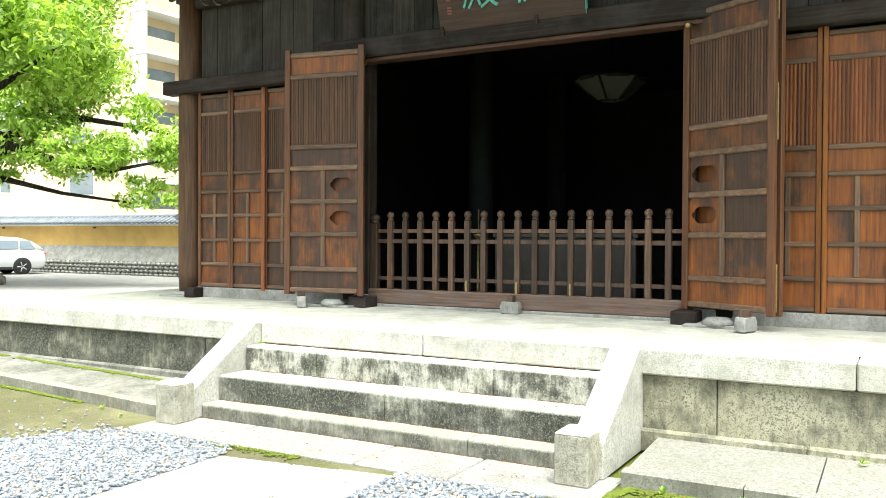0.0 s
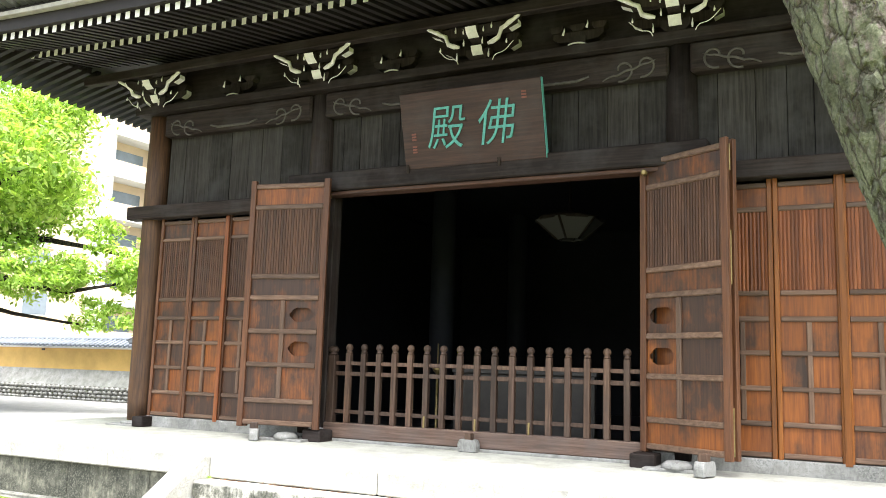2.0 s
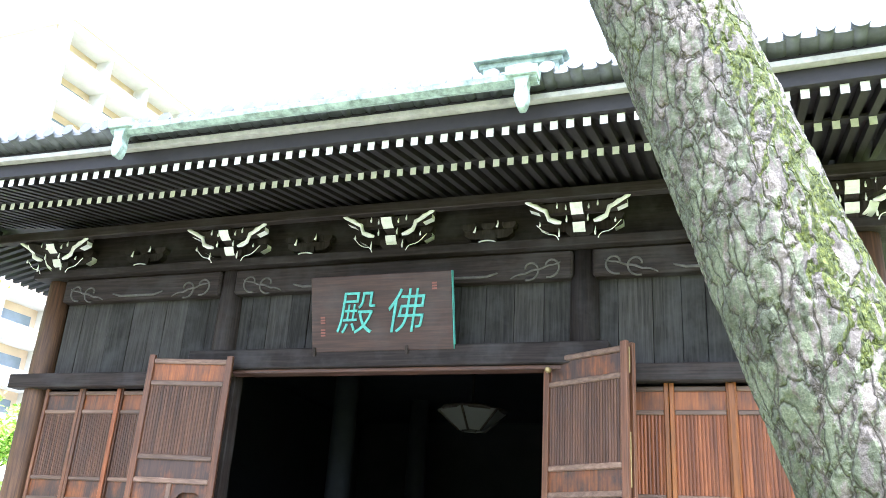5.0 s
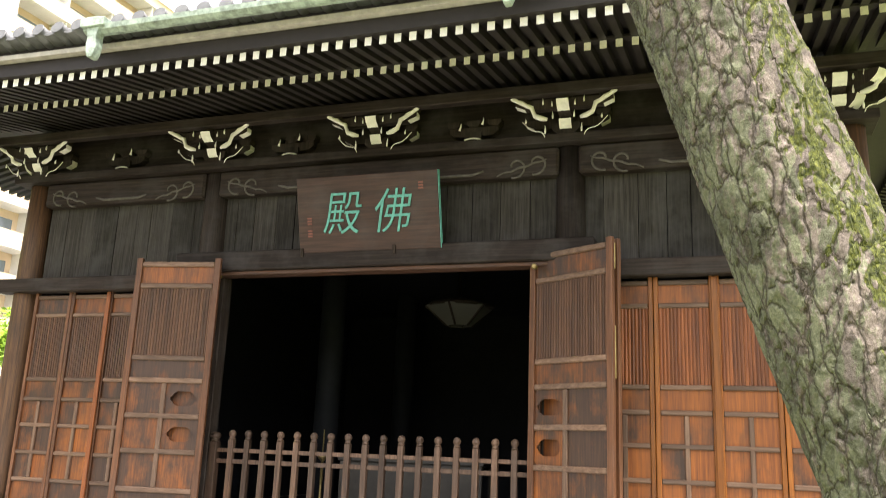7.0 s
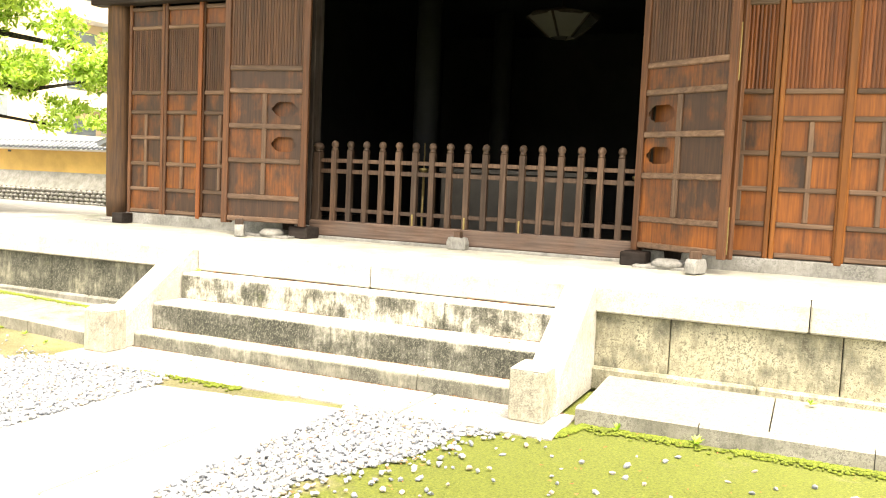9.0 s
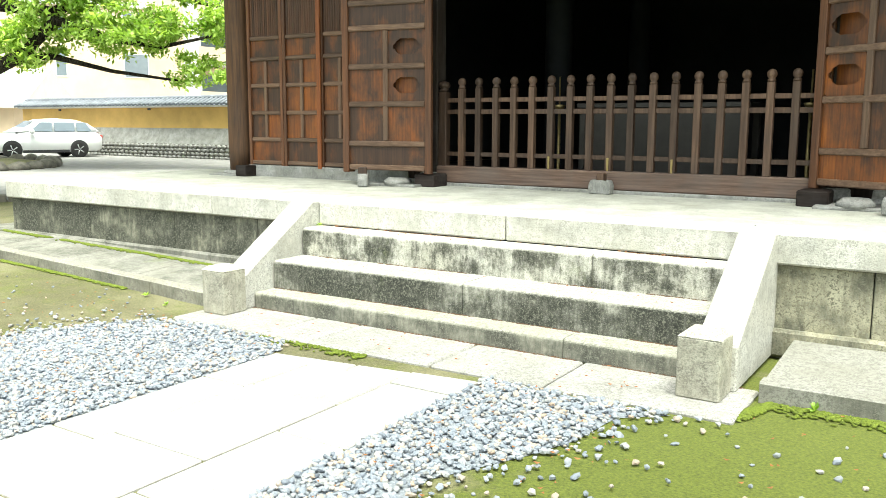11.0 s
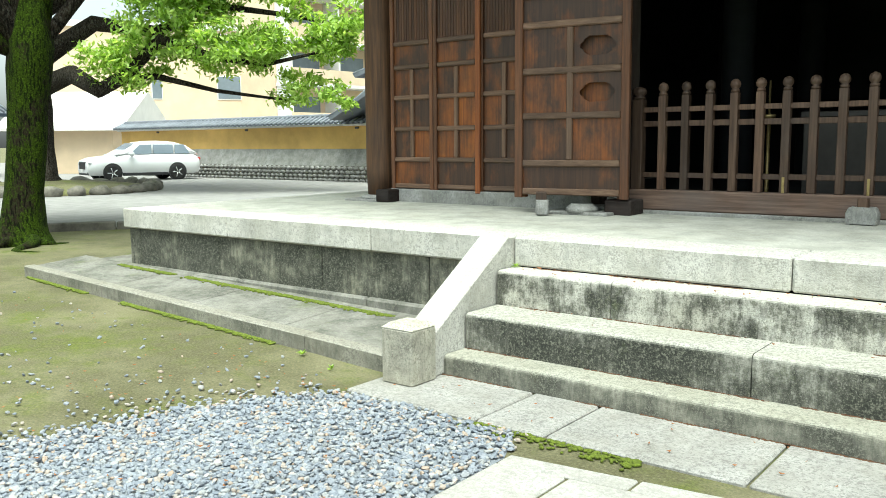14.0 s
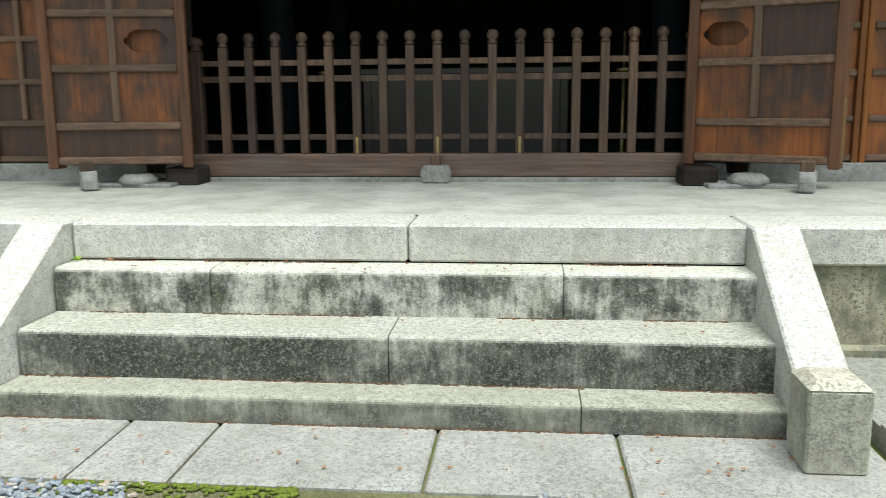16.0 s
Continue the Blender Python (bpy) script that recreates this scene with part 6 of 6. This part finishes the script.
def build_apartments():
    g = thing("apartment_building", "cream apartment block with tiers of balconies behind the wall", "building")
    ang = math.degrees(math.atan2(9.6, 6.6))
    g.matrix_basis = pose(-53.0, 20.5, 0.2, 0, 0, ang)
    L = 14.2
    boxed("low_wing", (0, L, 0, 10, 0, 9.2), M_CREAM, g, "cream rendered wing", 0)
    for x in (6.3, 10.6, 14.0):
        for z in (4.6, 7.4):
            w = boxed("window", (x, x + 1.5 - 0.9 * (x < 7), -0.06, 0.05, z, z + 1.5), M_FARGLASS, g, bevel=0)
            boxed("window_frame", (x - 0.06, x + 1.56 - 0.9 * (x < 7), -0.04, 0.03, z - 0.08, z + 1.58), M_PALE, g, bevel=0)
    t = thing("apartment_tower", "tall cream apartment tower with stacked open balconies", "building")
    t.matrix_basis = pose(-40.5, 30.2, 0.2, 0, 0, 87)
    boxed("tower_wall", (0, 22, 1.8, 12, 0, 38), M_CREAM, t, "cream rendered wall", 0)
    for k in range(13):
        z = 2.9 * k + 2.4
        boxed("balcony_slab", (0.03, 21.5, 0.1, 1.79, z, z + 0.22), M_PALE, t, bevel=0)
        boxed("balcony_parapet", (0.03, 21.5, 0.1, 0.22, z + 0.22, z + 1.15), M_CREAM, t, bevel=0)
        for j in range(5):
            boxed("balcony_window", (1.2 + 4.2 * j, 3.8 + 4.2 * j, 1.70, 1.785, z + 0.25, z + 2.3), M_FARGLASS, t, bevel=0)
            boxed("divider", (0.1 + 4.2 * j, 0.25 + 4.2 * j, 0.25, 1.78, z + 0.22, z + 2.9), M_PALE, t, bevel=0)
    boxed("roof_edge", (-0.2, 22.2, 0.0, 12.2, 38, 38.7), M_PALE, t, bevel=0)
    boxed("low_roof_edge", (-0.15, L + 0.015, -0.15, 10.1, 9.2, 9.6), M_PALE, g, bevel=0)


build_apartments()


# ---- pebbles ----
def inside(poly, x, y):
    hit = False
    for (xa, ya), (xb, yb) in zip(poly, poly[1:] + poly[:1]):
        if (ya > y) != (yb > y) and x < (xb - xa) * (y - ya) / (yb - ya) + xa:
            hit = not hit
    return hit


def pebble_field(name, poly, n, label, size, bed=True, spill=0.25):
    rng = np.random.default_rng(len(name) + n)
    bm = bmesh.new()
    bmesh.ops.create_icosphere(bm, subdivisions=1, radius=1.0)
    bv = np.array([v.co[:] for v in bm.verts])
    bm.verts.index_update()
    bf = np.array([[v.index for v in f.verts] for f in bm.faces])
    bm.free()
    xs, ys = [p[0] for p in poly], [p[1] for p in poly]
    verts, faces, k = [], [], 0
    while k < n:
        x, y = rng.uniform(min(xs), max(xs)), rng.uniform(min(ys), max(ys))
        jx, jy = rng.normal(0, spill, 2) * (0.5 if rng.random() < 0.7 else 1.5)
        if not inside(poly, x, y):
            continue
        x2, y2 = x + jx * (rng.random() < 0.45), y + jy * (rng.random() < 0.45)
        if abs(x2 - 0.005) < 0.82 or (y2 > -4.06 and abs(x2) < 2.5) or y2 > -3.6:
            x2, y2 = x, y
        s = size * rng.uniform(0.55, 1.25)
        sc = np.array((s * rng.uniform(0.8, 1.4), s * rng.uniform(0.7, 1.1), s * rng.uniform(0.45, 0.8)))
        a, b = rng.uniform(0, 6.28), rng.normal(0, 0.35)
        p = bv * sc * (1 + 0.15 * rng.normal(size=(len(bv), 1)))
        ca, sa, cb, sb = math.cos(a), math.sin(a), math.cos(b), math.sin(b)
        p = p @ np.array(((cb, 0, sb), (0, 1, 0), (-sb, 0, cb))) @ np.array(((ca, -sa, 0), (sa, ca, 0), (0, 0, 1)))
        verts.append(p + (x2, y2, ground_height(x2, y2) - 0.012 + sc[2] * 0.6 + (0.010 * rng.random() if bed else -0.006)))
        faces.append(bf + k * len(bv))
        k += 1
    me = bpy.data.meshes.new(name)
    me.from_pydata(np.concatenate(verts).tolist(), [], np.concatenate(faces).tolist())
    me.materials.append(M_PEBBLE)
    if bed:
        bm = bmesh.new()
        bm.from_mesh(me)
        ring = [bm.verts.new((x, y, ground_height(x, y) - 0.015)) for x, y in poly]
        f = bm.faces.new(ring)
        f.material_index = 1
        bmesh.ops.triangulate(bm, faces=[f])
        bm.to_mesh(me)
        bm.free()
        me.materials.append(M_GRIT)
    return tagged(new(name, me), label, "gravel", "", "stuff")


LEFT_BED = [(-0.80, -4.42), (-0.95, -4.10), (-1.6, -4.07), (-2.25, -4.07), (-2.6, -4.45), (-2.85, -5.0), (-3.0, -5.7), (-3.4, -6.4), (-4.2, -7.2), (-4.6, -8.6), (-0.80, -8.6)]
RIGHT_BED = [(0.81, -4.07), (2.05, -4.08), (1.80, -4.3), (1.75, -4.75), (1.62, -5.1), (1.37, -5.6), (1.45, -6.6), (1.5, -8.5), (0.81, -8.5)]
pebble_field("gravel_bed", LEFT_BED, 22000, "blue-grey river pebbles beside the paved path", 0.0165)
pebble_field("gravel_strip", RIGHT_BED, 5200, "strip of blue-grey river pebbles edging the moss", 0.0185)
pebble_field("scattered_pebbles", [(-9, -3.7), (-2.3, -3.8), (-2.4, -4.5), (-3.0, -5.7), (-4.4, -7.5), (-9, -8)], 420, "pale pebbles scattered over the mossy earth", 0.015, False)
pebble_field("stray_pebbles", [(1.5, -4.2), (5.0, -4.0), (5.0, -8.0), (1.7, -7.0)], 160, "pale pebbles strewn on green moss", 0.022, False)


def moss_line(name, path, width, n, seed):
    """Low cushions of moss along an edge."""
    rng = np.random.default_rng(seed)
    bm = bmesh.new()
    bmesh.ops.create_icosphere(bm, subdivisions=1, radius=1.0)
    bv = np.array([v.co[:] for v in bm.verts])
    bm.verts.index_update()
    bf = np.array([[v.index for v in f.verts] for f in bm.faces])
    bm.free()
    verts, faces = [], []
    for k in range(n):
        i = rng.integers(0, len(path) - 1)
        (xa, ya), (xb, yb) = path[i], path[i + 1]
        u = rng.random()
        x, y = xa + (xb - xa) * u, ya + (yb - ya) * u - abs(rng.normal(0, width))
        if noise.noise(Vector((x * 1.3, y * 1.3, seed))) < -0.28:
            continue
        sc = np.array((rng.uniform(0.008, 0.024), rng.uniform(0.007, 0.018), rng.uniform(0.005, 0.012)))
        faces.append(bf + len(verts) * len(bv))
        verts.append(bv * sc * (1 + 0.2 * rng.normal(size=(len(bv), 1))) + (x, y, ground_height(x, y) + (0.14 if y > -2.8 else -0.01)))
    me = bpy.data.meshes.new(name)
    me.from_pydata(np.concatenate(verts).tolist(), [], np.concatenate(faces).tolist())
    me.polygons.foreach_set("use_smooth", [True] * len(me.polygons))
    me.materials.append(M_MOSS)
    tagged(new(name, me), "bright green moss cushions along the stone edges", "moss", "", "stuff")


moss_line("moss_edge", [(-8.2, -3.24), (-2.45, -3.51)], 0.035, 7000, 1)
moss_line("moss_gutter", [(-7.4, -2.56), (-2.5, -2.60)], 0.03, 4000, 5)
moss_line("moss_seam", [(-1.3, -4.05), (-0.2, -4.05)], 0.05, 260, 2)
moss_line("moss_border", [(2.4, -3.75), (2.5, -3.53), (6.5, -3.53)], 0.07, 5500, 3)


def joint_dirt(name, lines, n, seed):
    """Brown crumbs of rotted leaf along the inner joints of the steps."""
    rng = np.random.default_rng(seed)
    bv = np.array(((1, 0, 0), (0, 1, 0), (-1, 0, 0), (0, -1, 0), (0, 0, 1)), float)
    bf = np.array(((0, 1, 4), (1, 2, 4), (2, 3, 4), (3, 0, 4)))
    verts, faces = [], []
    for k in range(n):
        x0, x1, y, z = lines[rng.integers(len(lines))]
        x = rng.uniform(x0, x1)
        if noise.noise(Vector((x * 2.0, y, seed))) < -0.15:
            continue
        sc = rng.uniform(0.004, 0.013, 3) * (1.6, 0.7, 0.6)
        faces.append(bf + 5 * len(verts))
        verts.append(bv * sc + (x, y - abs(rng.normal(0, 0.006)), z))
    me = bpy.data.meshes.new(name)
    me.from_pydata(np.concatenate(verts).tolist(), [], np.concatenate(faces).tolist())
    me.materials.append(M_CRUMB)
    tagged(new(name, me), "dark brown leaf crumbs caught in the step joints", "dirt", "", "stuff")


joint_dirt("joint_dirt", [(-2.0, 2.02, PY - 0.002, 0.667), (-2.0, 2.02, -2.727, 0.405), (-2.0, 2.02, -3.132, 0.147), (-2.2, 2.3, -3.376, 0.004)], 2600, 6)


def leaf_litter(name, n, seed, label):
    """Small curled fallen leaves lying on gravel, moss and stone."""
    rng = np.random.default_rng(seed)
    verts, faces = [], []
    spots = [(-4.2, -0.95, -8.0, -4.0, 0.02), (0.95, 2.2, -8.0, -4.0, 0.02), (2.4, 5.2, -5.5, -3.6, 0.0), (-7.0, -2.4, -7.0, -3.8, 0.0), (-1.9, 1.9, -2.76, -2.50, 0.672), (-1.9, 1.9, -3.12, -2.75, 0.41), (-2.1, 2.2, -3.9, -3.4, 0.008)]
    odds = np.array((0.34, 0.14, 0.14, 0.2, 0.08, 0.04, 0.06))
    for k in range(n):
        x0, x1, y0, y1, z = spots[rng.choice(7, p=odds)]
        x = rng.uniform(x0, x1)
        y = y1 - (y1 - y0) * (rng.random() ** 2 if z > 0.3 else rng.random())
        z = z + 0.004 if z > 0.005 and z != 0.02 else ground_height(x, y) + z
        a, r = rng.uniform(0, 6.28), rng.uniform(0.008, 0.02)
        c, s = math.cos(a), math.sin(a)
        i = len(verts)
        for u, v, h in ((-1, 0, 0.006), (0, 0.45, 0), (1, 0, 0.008), (0, -0.45, 0.002)):
            verts.append((x + r * (u * c - v * s), y + r * (u * s + v * c), z + h))
        faces.append((i, i + 1, i + 2, i + 3))
    me = bpy.data.meshes.new(name)
    me.from_pydata(verts, [], faces)
    me.materials.append(M_LITTER)
    tagged(new(name, me), label, "leaves", "", "stuff")


leaf_litter("fallen_leaves", 620, 21, "small dry orange-brown leaves scattered on gravel and steps")


def weed(x, y, z, n, size, seed):
    w = thing("weed", "small green weed rooted in a stone joint", "weed", (x, y, z), 0, "weeds")
    rng = random.Random(seed)
    bm = bmesh.new()
    for k in range(n):
        a, e, r = rng.uniform(0, 6.28), rng.uniform(0.2, 1.2), size * rng.uniform(0.6, 1.2)
        d = Vector((math.cos(a) * math.cos(e), math.sin(a) * math.cos(e), math.sin(e)))
        sd = d.cross(Vector((0, 0, 1))).normalized() * r * 0.18
        q = [bm.verts.new(p) for p in (Vector((0, 0, 0)), d * r * 0.5 + sd, d * r + Vector((0, 0, -0.2 * r)), d * r * 0.5 - sd)]
        bm.faces.new(q)
    part("leaves", bm, M_LEAF, w)


for x, y, z, n, size in ((-1.96, -2.52, 0.672, 16, 0.05), (2.75, -3.58, 0.0, 14, 0.07), (3.3, -3.6, 0.0, 18, 0.08), (4.0, -2.62, 0.16, 14, 0.06), (-3.2, -3.62, 0.02, 14, 0.06), (-2.75, -3.75, 0.0, 12, 0.05)):
    weed(x, y, z, n, size, int(100 * abs(x)))
